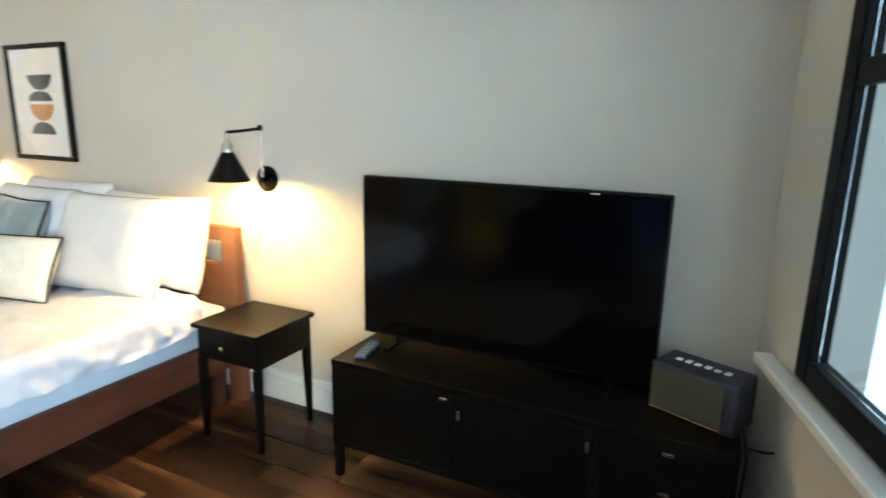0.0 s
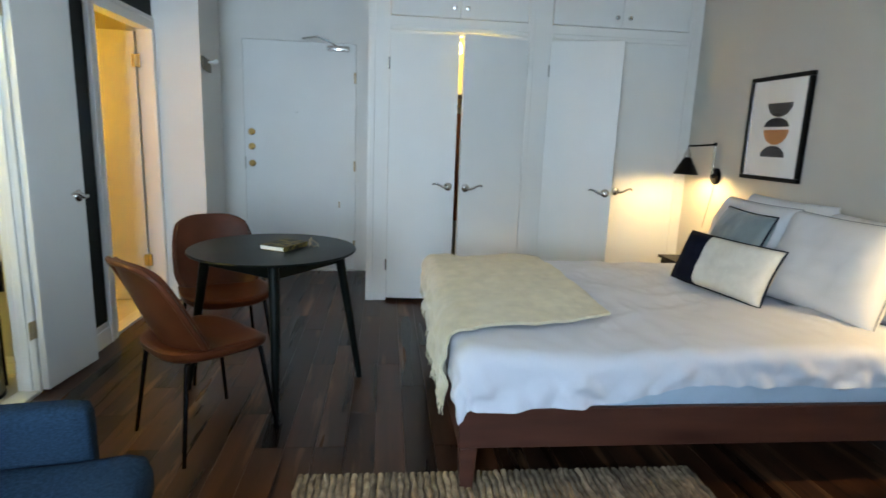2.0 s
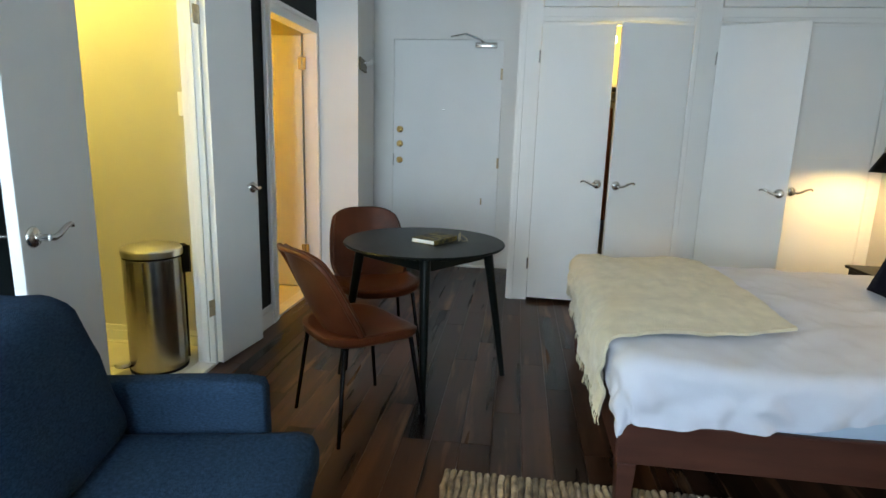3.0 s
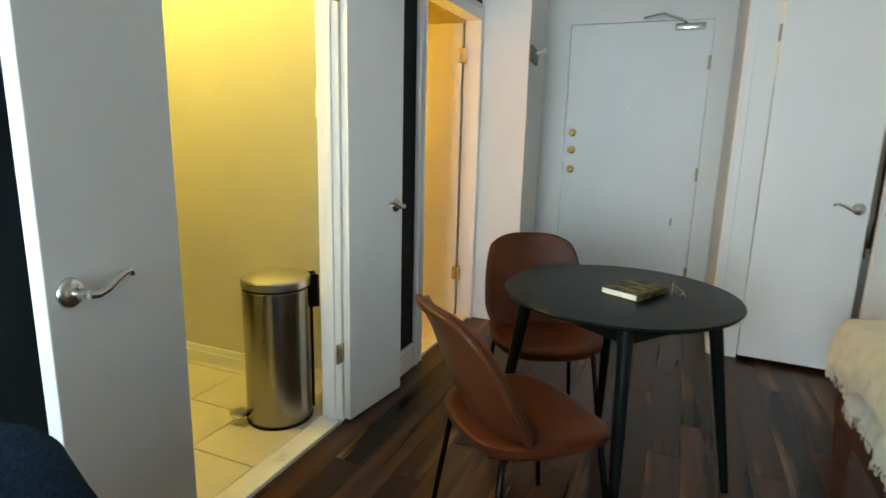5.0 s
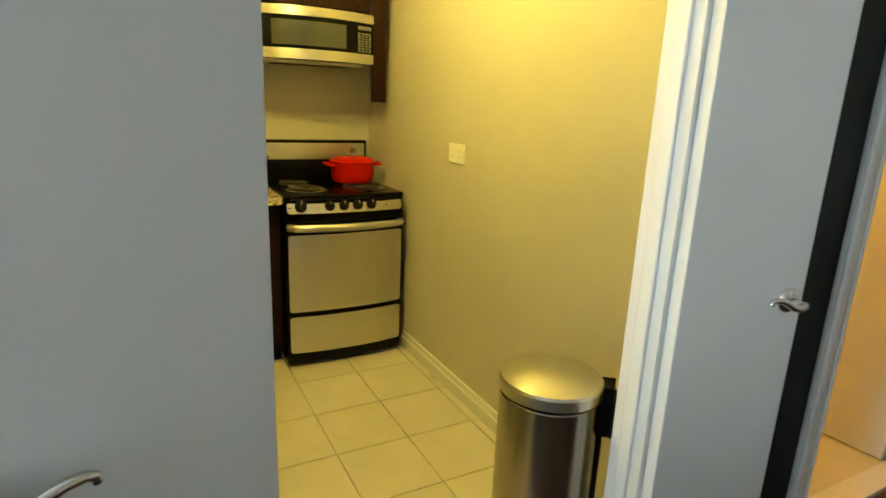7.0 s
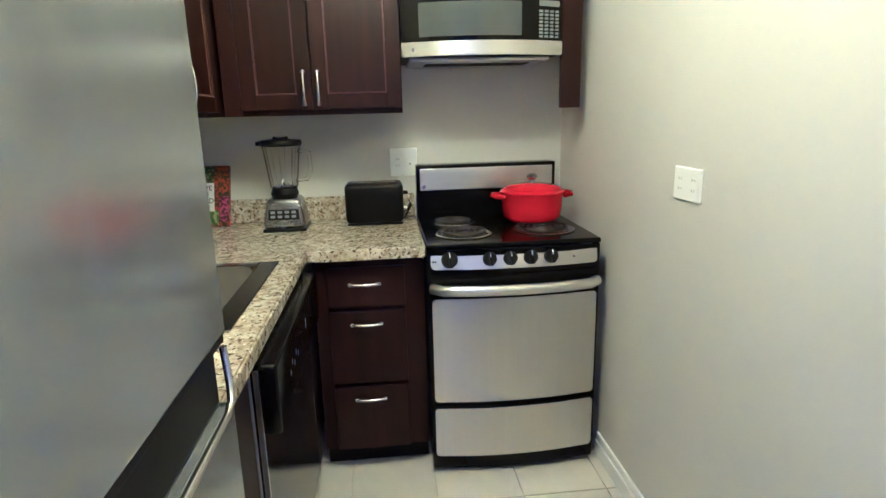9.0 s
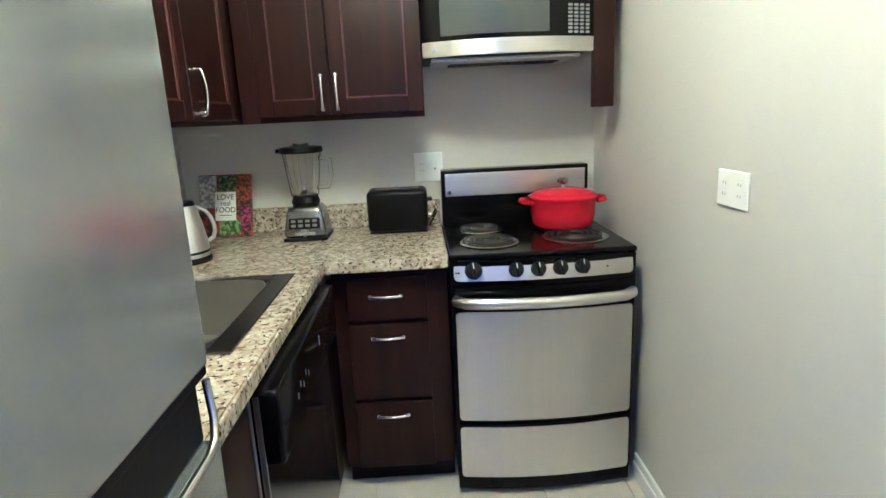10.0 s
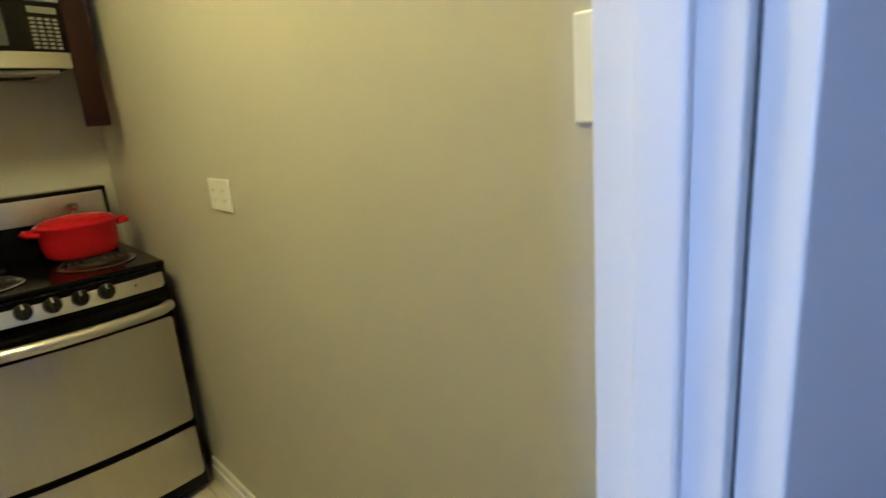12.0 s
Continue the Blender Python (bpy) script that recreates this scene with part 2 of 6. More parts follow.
def add_box(bm, x0, x1, y0, y1, z0, z1, bevel=0.0, seg=2, m=None):
    x0, x1, y0, y1, z0, z1 = min(x0, x1), max(x0, x1), min(y0, y1), max(y0, y1), min(z0, z1), max(z0, z1)
    r = bmesh.ops.create_cube(bm, size=1.0)
    vs = r["verts"]
    for v in vs:
        v.co = Vector(((x0 + x1) / 2 + v.co.x * (x1 - x0), (y0 + y1) / 2 + v.co.y * (y1 - y0), (z0 + z1) / 2 + v.co.z * (z1 - z0)))
        if m is not None:
            v.co = m @ v.co
    if bevel:
        es = list({e for v in vs for e in v.link_edges})
        bmesh.ops.bevel(bm, geom=es, offset=bevel, segments=seg, affect="EDGES", profile=0.5)
    return bm


def boxes(*bs, bevel=0.0, m=None):
    bm = bmesh.new()
    for b in bs:
        add_box(bm, *b, bevel=bevel, m=m)
    return bm


def rbox(x0, x1, y0, y1, z0, z1, bevel=0.004, seg=2, m=None):
    return add_box(bmesh.new(), x0, x1, y0, y1, z0, z1, bevel, seg, m)


def add_tube(bm, pts, r, n=10, r1=None, cap=True):
    pts = [Vector(p) for p in pts]
    r1 = r if r1 is None else r1
    rings = []
    up = Vector((0, 0, 1))
    prev = None
    for i, p in enumerate(pts):
        d = (pts[min(i + 1, len(pts) - 1)] - pts[max(i - 1, 0)]).normalized()
        if prev is None:
            a = d.cross(up if abs(d.z) < 0.95 else Vector((1, 0, 0))).normalized()
        else:
            a = (prev - d * prev.dot(d)).normalized()
        prev = a
        b = d.cross(a)
        rad = r + (r1 - r) * i / max(1, len(pts) - 1)
        rings.append([bm.verts.new(p + a * rad * math.cos(6.28318 * k / n) + b * rad * math.sin(6.28318 * k / n)) for k in range(n)])
    for ra, rb in zip(rings, rings[1:]):
        for k in range(n):
            bm.faces.new((ra[k], ra[(k + 1) % n], rb[(k + 1) % n], rb[k]))
    if cap:
        bm.faces.new(rings[0][::-1])
        bm.faces.new(rings[-1])
    return bm


def tube(pts, r, n=10, r1=None):
    return add_tube(bmesh.new(), pts, r, n, r1)


def add_lathe(bm, profile, c=(0, 0, 0), n=32, m=None):
    """profile: (radius, height) pairs, turned round the z axis at c."""
    rings = []
    for r, z in profile:
        ring = []
        for k in range(n):
            p = Vector((r * math.cos(6.28318531 * k / n), r * math.sin(6.28318531 * k / n), z))
            ring.append(bm.verts.new((m @ p if m is not None else p) + Vector(c)))
        rings.append(ring)
    for ra, rb in zip(rings, rings[1:]):
        for k in range(n):
            bm.faces.new((ra[k], ra[(k + 1) % n], rb[(k + 1) % n], rb[k]))
    for ring, (r, _) in ((rings[0], profile[0]), (rings[-1], profile[-1])):
        bm.faces.new(ring)
    bmesh.ops.recalc_face_normals(bm, faces=bm.faces)
    return bm


def lathe(profile, c=(0, 0, 0), n=32, m=None):
    return add_lathe(bmesh.new(), profile, c, n, m)


ROOTS = {}


def thing(name, base, label, category, group="", turn=0.0, local=False, kind=""):
    """An Empty at a thing's base. Unless local, its parts are given in the room's coordinates."""
    ob = new(name)
    ob.matrix_basis = pose(*base, 0, 0, turn)
    ob.empty_display_size = 0.1
    ROOTS[ob.name] = Matrix() if local else ob.matrix_basis.inverted()
    return tagged(ob, label, category, group, kind)


def part(name, bm, material, parent=None, label="", smooth=None):
    me = bpy.data.meshes.new(name)
    bm.to_mesh(me)
    bm.free()
    me.materials.append(material)
    ob = new(name, me)
    if parent is not None:
        ob.parent = parent
        ob.matrix_parent_inverse = ROOTS.get(parent.name, Matrix())
    if smooth:
        me.polygons.foreach_set("use_smooth", [True] * len(me.polygons))
        me.set_sharp_from_angle(angle=radians(smooth))
    if label:
        tagged(ob, label)
    return ob


def setting(name, bm, material, label, category, smooth=None):
    return tagged(part(name, bm, material, None, "", smooth), label, category, "", "structure")


def grid_sheet(nu, nv, f, thick=0.0):
    """A sheet of nu by nv cells whose corners lie at f(u, v), u and v from 0 to 1."""
    bm = bmesh.new()
    g = [[bm.verts.new(f(i / nu, j / nv)) for j in range(nv + 1)] for i in range(nu + 1)]
    for i in range(nu):
        for j in range(nv):
            bm.faces.new((g[i][j], g[i + 1][j], g[i + 1][j + 1], g[i][j + 1]))
    if thick:
        bm.normal_update()
        low = {v: bm.verts.new(v.co - v.normal * thick) for v in [v for row in g for v in row]}
        for fc in bm.faces[:]:
            bm.faces.new([low[v] for v in reversed(fc.verts)])
        rim = [g[i][0] for i in range(nu)] + [g[nu][j] for j in range(nv)] + [g[i][nv] for i in range(nu, 0, -1)] + [g[0][j] for j in range(nv, 0, -1)]
        for a, b in zip(rim, rim[1:] + rim[:1]):
            bm.faces.new((b, a, low[a], low[b]))
    return bm


def wobble(p, scale, amount):
    return noise.noise(Vector(p) * scale) * amount


def prism(outline, z0, z1):
    """An upright block over a ground outline."""
    bm = bmesh.new()
    lo = [bm.verts.new((x, y, z0)) for x, y in outline]
    hi = [bm.verts.new((x, y, z1)) for x, y in outline]
    bm.faces.new(lo[::-1])
    bm.faces.new(hi)
    for i in range(len(lo)):
        j = (i + 1) % len(lo)
        bm.faces.new((lo[i], lo[j], hi[j], hi[i]))
    bmesh.ops.recalc_face_normals(bm, faces=bm.faces)
    return bm

# ---- the shell: main room, entry recess, kitchen, bath, closets ----
NY, SY, KY = 2.31, -1.84, -1.935            # north wall, south wall's room face and kitchen face
KX, KB, KE = -3.085, -4.42, -1.29           # kitchen: west wall, back wall, east wall
EX, CX = -5.54, -4.52                      # entry door's wall, closets' front
CZ = 2.72                                  # ceiling
KO0, KO1, KOZ = -2.848, -1.93, 2.05        # kitchen opening
BO0, BO1, BOZ = -4.47, -3.64, 2.0          # bath opening

setting("wall_north", boxes((-5.7, 0.6, NY, NY + 0.12, -0.1, CZ)), M_WALL, "smooth pale grey painted plaster wall behind the bed", "wall")
setting("wall_south", boxes((KO1 + 0.02, 1.6, KY, SY, -0.1, CZ), (BO1 + 0.02, KO0 - 0.02, KY, SY, -0.1, CZ), (KO0 - 0.02, KO1 + 0.02, KY, SY, KOZ + 0.02, CZ),
        (BO0 - 0.02, BO1 + 0.02, KY, SY, BOZ + 0.02, CZ), (-4.6, BO0 - 0.02, KY, SY, -0.1, CZ)), M_DARKWALL, "dark green-black painted wall with two doorways", "wall")
setting("wall_entry", boxes((-5.7, EX, -1.654, -1.46, -0.1, CZ), (-5.7, EX, -0.44, -0.2, -0.1, CZ), (-5.7, EX, -1.46, -0.44, 2.13, CZ), (-5.9, -5.75, -1.6, -0.2, -0.1, CZ)), M_WHITEWALL, "white painted wall round the entry door", "wall")
setting("wall_recess", prism([(-5.7, -1.97), (-4.52, -1.97), (-4.52, -1.515), (-5.54, -1.655), (-5.7, -1.655)], -0.1, CZ), M_WHITEWALL, "white painted wall block beside the entry recess", "wall")
setting("wall_closet_side", boxes((-5.7, CX - 0.01, -0.30, -0.16, -0.1, CZ)), M_WHITEWALL, "white painted wall between entry recess and closet", "wall")
mw = Matrix.Translation((WX, WY, 0)) @ Matrix.Rotation(radians(SKEW), 4, "Z")   # window wall: x outwards, y along it to the north
W0, W1, WZ0, WZ1 = -4.08, -0.31, 0.72, 2.3
setting("wall_east", boxes((0, 0.07, -4.5, W0, -0.1, CZ), (0, 0.07, W1, 0.2, -0.1, CZ), (0, 0.07, W0, W1, -0.1, WZ0), (0, 0.07, W0, W1, WZ1, CZ), m=mw), M_WALL, "cream painted window wall", "wall")
setting("wall_kitchen_west", boxes((KX - 0.1, KX, KB - 0.1, KY, -0.1, CZ)), M_KWALL, "smooth pale cream kitchen wall", "wall")
setting("wall_kitchen_back", boxes((KX, KE, KB - 0.1, KB, -0.1, CZ)), M_KWALL, "pale cream kitchen wall behind the range", "wall")
setting("wall_kitchen_east", boxes((KE, KE + 0.1, KB - 0.1, KY, -0.1, CZ)), M_KWALL, "pale cream kitchen wall behind the fridge", "wall")
setting("wall_kitchen_door", boxes((KO1 + 0.02, KE, KY - 0.012, KY - 0.001, 0, CZ), (KX, KO0 - 0.02, KY - 0.012, KY - 0.001, 0, CZ), (KO0 - 0.02, KO1 + 0.02, KY - 0.012, KY - 0.001, KOZ + 0.02, CZ)), M_KWALL, "pale cream kitchen wall round the doorway", "wall")
setting("wall_bath", boxes((-4.62, -4.52, -3.4, KY, -0.1, CZ), (-4.62, KX - 0.1, -3.5, -3.4, -0.1, CZ), (-3.30, KX - 0.11, -3.4, KY, -0.1, CZ)), M_KWALL, "cream painted bathroom walls", "wall")
setting("ceiling", boxes((-5.9, 1.7, KY, NY + 0.12, CZ, CZ + 0.1)), M_CEIL, "flat white painted ceiling", "ceiling")
setting("ceiling_kitchen", boxes((KX - 0.1, KE + 0.1, KB - 0.1, KY, 2.55, 2.65)), M_CEIL, "flat white kitchen ceiling", "ceiling")
setting("ceiling_bath", boxes((-4.62, KX - 0.11, -3.5, KY, 2.4, 2.5)), M_CEIL, "flat white bathroom ceiling", "ceiling")
setting("wall_closet_back", boxes((-5.25, -5.15, -0.16, NY, -0.1, CZ)), M_WALL, "cream painted closet back wall", "wall")

floor = setting("floor", boxes((-5.9, 1.7, SY, NY + 0.12, -0.1, -0.016)), M_GAP, "dark walnut plank floor with uneven brown tones", "floor")
kfloor = setting("floor_kitchen", boxes((KX - 0.1, KE + 0.1, KB - 0.1, KY, -0.1, -0.003)), M_GROUT, "cream square ceramic kitchen tiles with thin grout", "floor")
setting("floor_bath", boxes((-4.62, KX - 0.1, -3.5, KY - 0.004, -0.1, 0.006)), M_TILE, "cream stone bathroom floor", "floor")
setting("threshold_kitchen", rbox(KO0 + 0.001, KO1 - 0.001, KY - 0.01, SY - 0.002, -0.02, 0.014, 0.005), M_STONE, "white marble door saddle", "threshold")
setting("threshold_bath", rbox(BO0 + 0.001, BO1 - 0.001, KY - 0.003, SY - 0.002, -0.02, 0.014, 0.005), M_STONE, "white marble door saddle", "threshold")


def base_run(name, x0, x1, y0, y1, h, face, label):
    """A skirting board with a stepped, rounded top; face is the side that looks into the room."""
    bm = bmesh.new()
    add_box(bm, x0, x1, y0, y1, 0.0, h - 0.035, 0.002, 1)
    sx = 0.005 if face in "EW" else 0
    sy = 0.005 if face in "NS" else 0
    add_box(bm, x0 + (sx if face == "W" else 0), x1 - (sx if face == "E" else 0), y0 + (sy if face == "S" else 0), y1 - (sy if face == "N" else 0), h - 0.034, h, 0.004, 2)
    return setting(name, bm, M_WHITE, label, "baseboard")


base_run("baseboard_north", CX + 0.02, 0.27, NY - 0.018, NY, 0.155, "S", "tall cream painted baseboard")
base_run("baseboard_south", -3.55, -3.30, SY, SY + 0.018, 0.14, "N", "white painted baseboard on the dark wall")
base_run("baseboard_south_b", -1.87, 1.2, SY, SY + 0.018, 0.14, "N", "white painted baseboard on the dark wall")
base_run("baseboard_recess", -4.52, -4.502, -1.84, -1.515, 0.14, "E", "white painted baseboard")
setting("baseboard_recess_b", prism([(-4.502, -1.515), (-4.502, -1.498), (-5.53, -1.638), (-5.53, -1.655)], 0.0, 0.14), M_WHITE, "white painted baseboard", "baseboard")
base_run("baseboard_kitchen", KX, KX + 0.016, KB + 0.6, KY - 0.013, 0.10, "E", "white kitchen baseboard")


def casing(name, x0, x1, z1, y, side, label, first=0):
    """Door trim of two steps round an opening in an east-west wall, with jamb lining; side: 1 the room, -1 behind."""
    th = thing(name, (x0, y, 0), label, "door frame", kind="structure")
    for nm, a, b in (("side_trim", x0 - 0.085, x0 + 0.004), ("side_trim", x1 - 0.004, x1 + 0.085))[first:]:
        bm = boxes((a, b, y, y + side * 0.016, 0, z1 + 0.085), bevel=0.003)
        o = a if nm and a < x0 else b - 0.03
        add_box(bm, o, o + 0.03, y + side * 0.0161, y + side * 0.028, 0, z1 + 0.085, 0.006, 3)
        i = b - 0.016 if a < x0 else a
        add_box(bm, i, i + 0.016, y + side * 0.0161, y + side * 0.022, 0, z1 + 0.004, 0.004, 2)
        part("side_trim", bm, M_WHITE, th)
    bm = boxes((x0 + 0.005, x1 - 0.005, y, y + side * 0.016, z1 - 0.004, z1 + 0.085), bevel=0.003)
    add_box(bm, x0 + 0.005, x1 - 0.005, y + side * 0.0161, y + side * 0.028, z1 + 0.055, z1 + 0.084, 0.006, 3)
    part("head_trim", bm, M_WHITE, th)
    return th


kc = casing("door_frame_kitchen", KO0, KO1, KOZ, SY, 1, "white painted stepped door trim of the kitchen", 1)
for a, b in ((KO0 - 0.02, KO0), (KO1, KO1 + 0.02)):
    part("jamb", rbox(a, b, KY - 0.012, SY - 0.001, 0, KOZ, 0.002), M_WHITE, kc)
part("jamb", rbox(KO0 - 0.02, KO1 + 0.02, KY - 0.012, SY - 0.001, KOZ, KOZ + 0.02, 0.002), M_WHITE, kc)
for a in (KO0, KO1 - 0.012):
    part("door_stop", rbox(a, a + 0.012, KY + 0.026, KY + 0.064, 0, KOZ, 0.004), M_WHITE, kc)
bc = casing("door_frame_bath", BO0, BO1, BOZ, SY, 1, "white painted stepped door trim of the bathroom")
for a, b in ((BO0 - 0.02, BO0), (BO1, BO1 + 0.02)):
    part("jamb", rbox(a, b, KY, SY - 0.001, 0, BOZ, 0.002), M_WHITE, bc)
part("jamb", rbox(BO0 - 0.02, BO1 + 0.02, KY, SY - 0.001, BOZ, BOZ + 0.02, 0.002), M_WHITE, bc)


def lever(parent, m, flip=1, rose=True):
    """A curled lever handle; m puts its rose on the door's face with x along the lever and y out of the face."""
    bm = lathe([(0.0, 0.0), (0.033, 0.0), (0.033, 0.004), (0.026, 0.012), (0.0, 0.014)], n=24, m=Matrix.Rotation(radians(-90), 4, "X"))
    add_tube(bm, [(0, 0.01, 0), (0, 0.05, 0)], 0.011, 12)
    h = [(0, 0.047, 0), (0.02 * flip, 0.05, -0.004), (0.045 * flip, 0.052, 0.002), (0.07 * flip, 0.053, 0.016), (0.09 * flip, 0.053, 0.024), (0.108 * flip, 0.052, 0.026), (0.118 * flip, 0.05, 0.021), (0.119 * flip, 0.05, 0.013)]
    add_tube(bm, h, 0.0105, 12, 0.006)
    bm.transform(m)
    return part("lever_handle", bm, M_CHROME, parent, "curled satin nickel lever handle", smooth=50)


def hinge(parent, x, y, z, h=0.09, w=0.03, axis="y", mat_=None):
    bm = bmesh.new()
    if axis == "y":
        add_box(bm, x - w, x + w, y - 0.002, y + 0.002, z - h / 2, z + h / 2, 0.001, 1)
    else:
        add_box(bm, x - 0.002, x + 0.002, y - w, y + w, z - h / 2, z + h / 2, 0.001, 1)
    for k in (-1, 0, 1):
        add_tube(bm, [(x, y, z + k * h / 3 - h / 6.4), (x, y, z + k * h / 3 + h / 6.4)], 0.006, 8)
    return part("hinge", bm, mat_ or M_AGED, parent, "worn metal butt hinge")


def leaf_door(name, px, py, turn, width, height, label, thick=0.035, hw=0.03, z0=0.012, handle_at=None, sides=(1, -1), hinges=(0.31, 1.8), lo=0.055, hz=0.95, material=None, hmat=None):
    """A flat door leaf from its pivot along its own +x, turned about the pivot; thickness towards -y."""
    th = thing(name, (px, py, 0), label, "door", turn=turn, local=True, kind="structure")
    part("leaf", rbox(0, width, -thick, 0, z0, height, 0.003), material or M_DOOR, th)
    for s in sides:
        m = pose(width - lo, 0 if s == 1 else -thick, hz, 0, 0, 0) @ (Matrix() if s == 1 else Matrix.Rotation(radians(180), 4, "Z"))
        lever(th, m, -1 if s == 1 else 1)
    for hz_ in hinges:
        hinge(th, -0.004, 0.002, hz_, w=hw, mat_=hmat)
    return th


# kitchen pair: the west leaf lies back along the wall, the east one stands a little off it
leaf_door("door_1", KO0 - 0.014, SY + 0.001, 173.5, 0.402, 2.03, "flat white kitchen door leaf folded open against the wall", hinges=(0.33, 1.82), hw=0.042)
leaf_door("door_2", KO1 - 0.011, -1.745, 11.1, 0.405, 2.03, "flat white kitchen door leaf standing open beside the sofa", hinges=())
# bathroom leaf swung inwards against the wall
leaf_door("door_3", BO0 + 0.012, KY - 0.01, -86, 0.80, 1.98, "flat white bathroom door swung open inwards", hinges=(0.32, 1.78), sides=(1,), hmat=M_CHROME)
# entry door
ed = thing("door_4", (EX, -0.95, 0), "flat white entry door with three brass locks and a closer arm", "door", kind="structure")
part("leaf", rbox(EX - 0.05, EX - 0.004, -1.457, -0.443, 0.008, 2.127, 0.002), M_DOOR, ed)
for z in (1.31, 1.175, 1.02):
    bm = lathe([(0.0, 0), (0.031, 0), (0.031, 0.006), (0.022, 0.014), (0.0, 0.014)], (EX - 0.004, -1.395, z), 24, Matrix.Rotation(radians(90), 4, "Y"))
    add_box(bm, EX + 0.008, EX + 0.02, -1.401, -1.389, z - 0.018, z + 0.018, 0.002, 1)
    part("lock", bm, M_BRASS, ed, "round polished brass lock", smooth=40)
for z in (1.83, 1.02, 0.25):
    hinge(ed, EX - 0.002, -0.448, z, 0.10, 0.012, "x", M_AGED)
part("strike_plate", rbox(EX - 0.002, EX + 0.001, -1.462, -1.452, 0.97, 1.08, 0.0005), M_CHROME, ed)
part("door_closer", rbox(EX - 0.002, EX + 0.05, -0.70, -0.50, 2.055, 2.10, 0.008), M_CHROME, ed, "grey metal door closer body", smooth=40)
part("closer_arm", tube([(EX + 0.03, -0.62, 2.10), (EX + 0.09, -0.66, 2.12), (EX + 0.12, -0.78, 2.16), (EX + 0.03, -0.92, 2.15)], 0.009, 8), M_CHROME, ed, "bent closer arm")
part("bottom_catch", rbox(EX - 0.003, EX + 0.018, -0.60, -0.585, 0.62, 0.68, 0.002), M_AGED, ed)
part("peephole", lathe([(0, 0), (0.006, 0), (0.006, 0.004), (0, 0.004)], (EX - 0.004, -0.98, 1.50), 12, Matrix.Rotation(radians(90), 4, "Y")), M_CHROME, ed)
setting("door_sill", rbox(EX - 0.06, EX + 0.03, -1.46, -0.44, -0.015, 0.012, 0.004), M_STEELH, "worn pale metal entry sill", "threshold")

# ---- closets ----
cf = thing("closet_frame", (CX, 1.0, 0), "white painted built-in closet frame with cupboards above", "closet", kind="structure")
for y0, y1 in ((-0.295, -0.135), (0.915, 1.10), (2.205, NY - 0.001)):
    bm = boxes((CX - 0.06, CX, y0, y1, 0, CZ - 0.001), bevel=0.003)
    add_box(bm, CX + 0.0005, CX + 0.012, y0 + 0.012, min(y1 - 0.02, y0 + 0.05), 0, CZ - 0.002, 0.004, 2)
    part("post", bm, M_WHITE, cf)
for y0, y1 in ((-0.135, 0.915), (1.10, 2.205)):
    bm = boxes((CX - 0.06, CX, y0, y1, 2.08, 2.20))
    add_box(bm, CX + 0.0005, CX + 0.02, y0, y1, 2.10, 2.135, 0.006, 3)
    part("cross_rail", bm, M_WHITE, cf)
    part("cross_rail", boxes((CX - 0.06, CX, y0, y1, 2.62, CZ - 0.001)), M_WHITE, cf)
    ym = (y0 + y1) / 2
    for a, b, k in ((y0 + 0.006, ym - 0.002, ym - 0.05), (ym + 0.002, y1 - 0.006, ym + 0.05)):
        d = part("cupboard_door", rbox(CX - 0.03, CX + 0.004, a, b, 2.205, 2.615, 0.003), M_DOOR, cf)
        part("knob", lathe([(0.008, 0), (0.007, 0.012), (0.016, 0.02), (0.016, 0.028), (0, 0.032)], (CX + 0.004, k, 2.275), 16, Matrix.Rotation(radians(90), 4, "Y")), M_CHROME, d, "round nickel knob", smooth=40)
part("divider", boxes((-5.15, CX - 0.061, 0.98, 1.03, 0, 1.93)), M_WALL, cf)
for a, b in ((-0.155, 0.979), (1.031, NY - 0.002)):
    part("shelf", rbox(-5.14, CX - 0.12, a, b, 1.66, 1.68, 0.003), M_WHITE, cf)
    part("hanging_rail", tube([(-4.86, a, 1.58), (-4.86, b, 1.58)], 0.014), M_CHROME, cf)
cd = dict(thick=0.03, z0=0.03, sides=(-1,), hz=0.945, lo=0.05)
leaf_door("closet_door_1", CX + 0.0, -0.132, 90 - 3, 0.52, 2.075, "flat white closet door leaf slightly ajar", hinges=(), **cd)
leaf_door("closet_door_3", CX + 0.0, 1.104, 90 - 24, 0.545, 2.075, "flat white closet door leaf standing ajar", hinges=(), **cd)
cd["sides"] = (1,)


def right_leaf(name, py, turn, width, label):
    th = thing(name, (CX, py, 0), label, "door", turn=turn, local=True, kind="structure")
    part("leaf", rbox(0, width, 0, 0.03, 0.03, 2.075, 0.003), M_DOOR, th)
    lever(th, pose(width - 0.05, 0.03, 0.945), -1)
    return th


right_leaf("closet_door_2", 0.912, -90 + 12, 0.515, "flat white closet door leaf ajar, warm light behind")
right_leaf("closet_door_4", 2.20, -90, 0.54, "flat white closet door leaf, closed, lit by the lamp")
for y, s in ((-0.135, 1), (0.913, -1), (1.102, 1), (2.203, -1)):
    for z in (0.3, 1.86):
        hinge(cf, CX + 0.004, y, z, 0.09, 0.012, "x", M_WHITE if y > 2 else M_CHROME)

# ---- window ----
win = thing("window_1", on_window_wall(0.31, 0.0, WZ0), "black metal framed window in the cream wall, pale daylight outside", "window", kind="structure")
WM = mw


def wpart(name, x0, x1, y0, y1, z0, z1, material, bevel=0.004, label=""):
    return part(name, rbox(x0, x1, y0, y1, z0, z1, bevel, 2, WM), material, win, label)


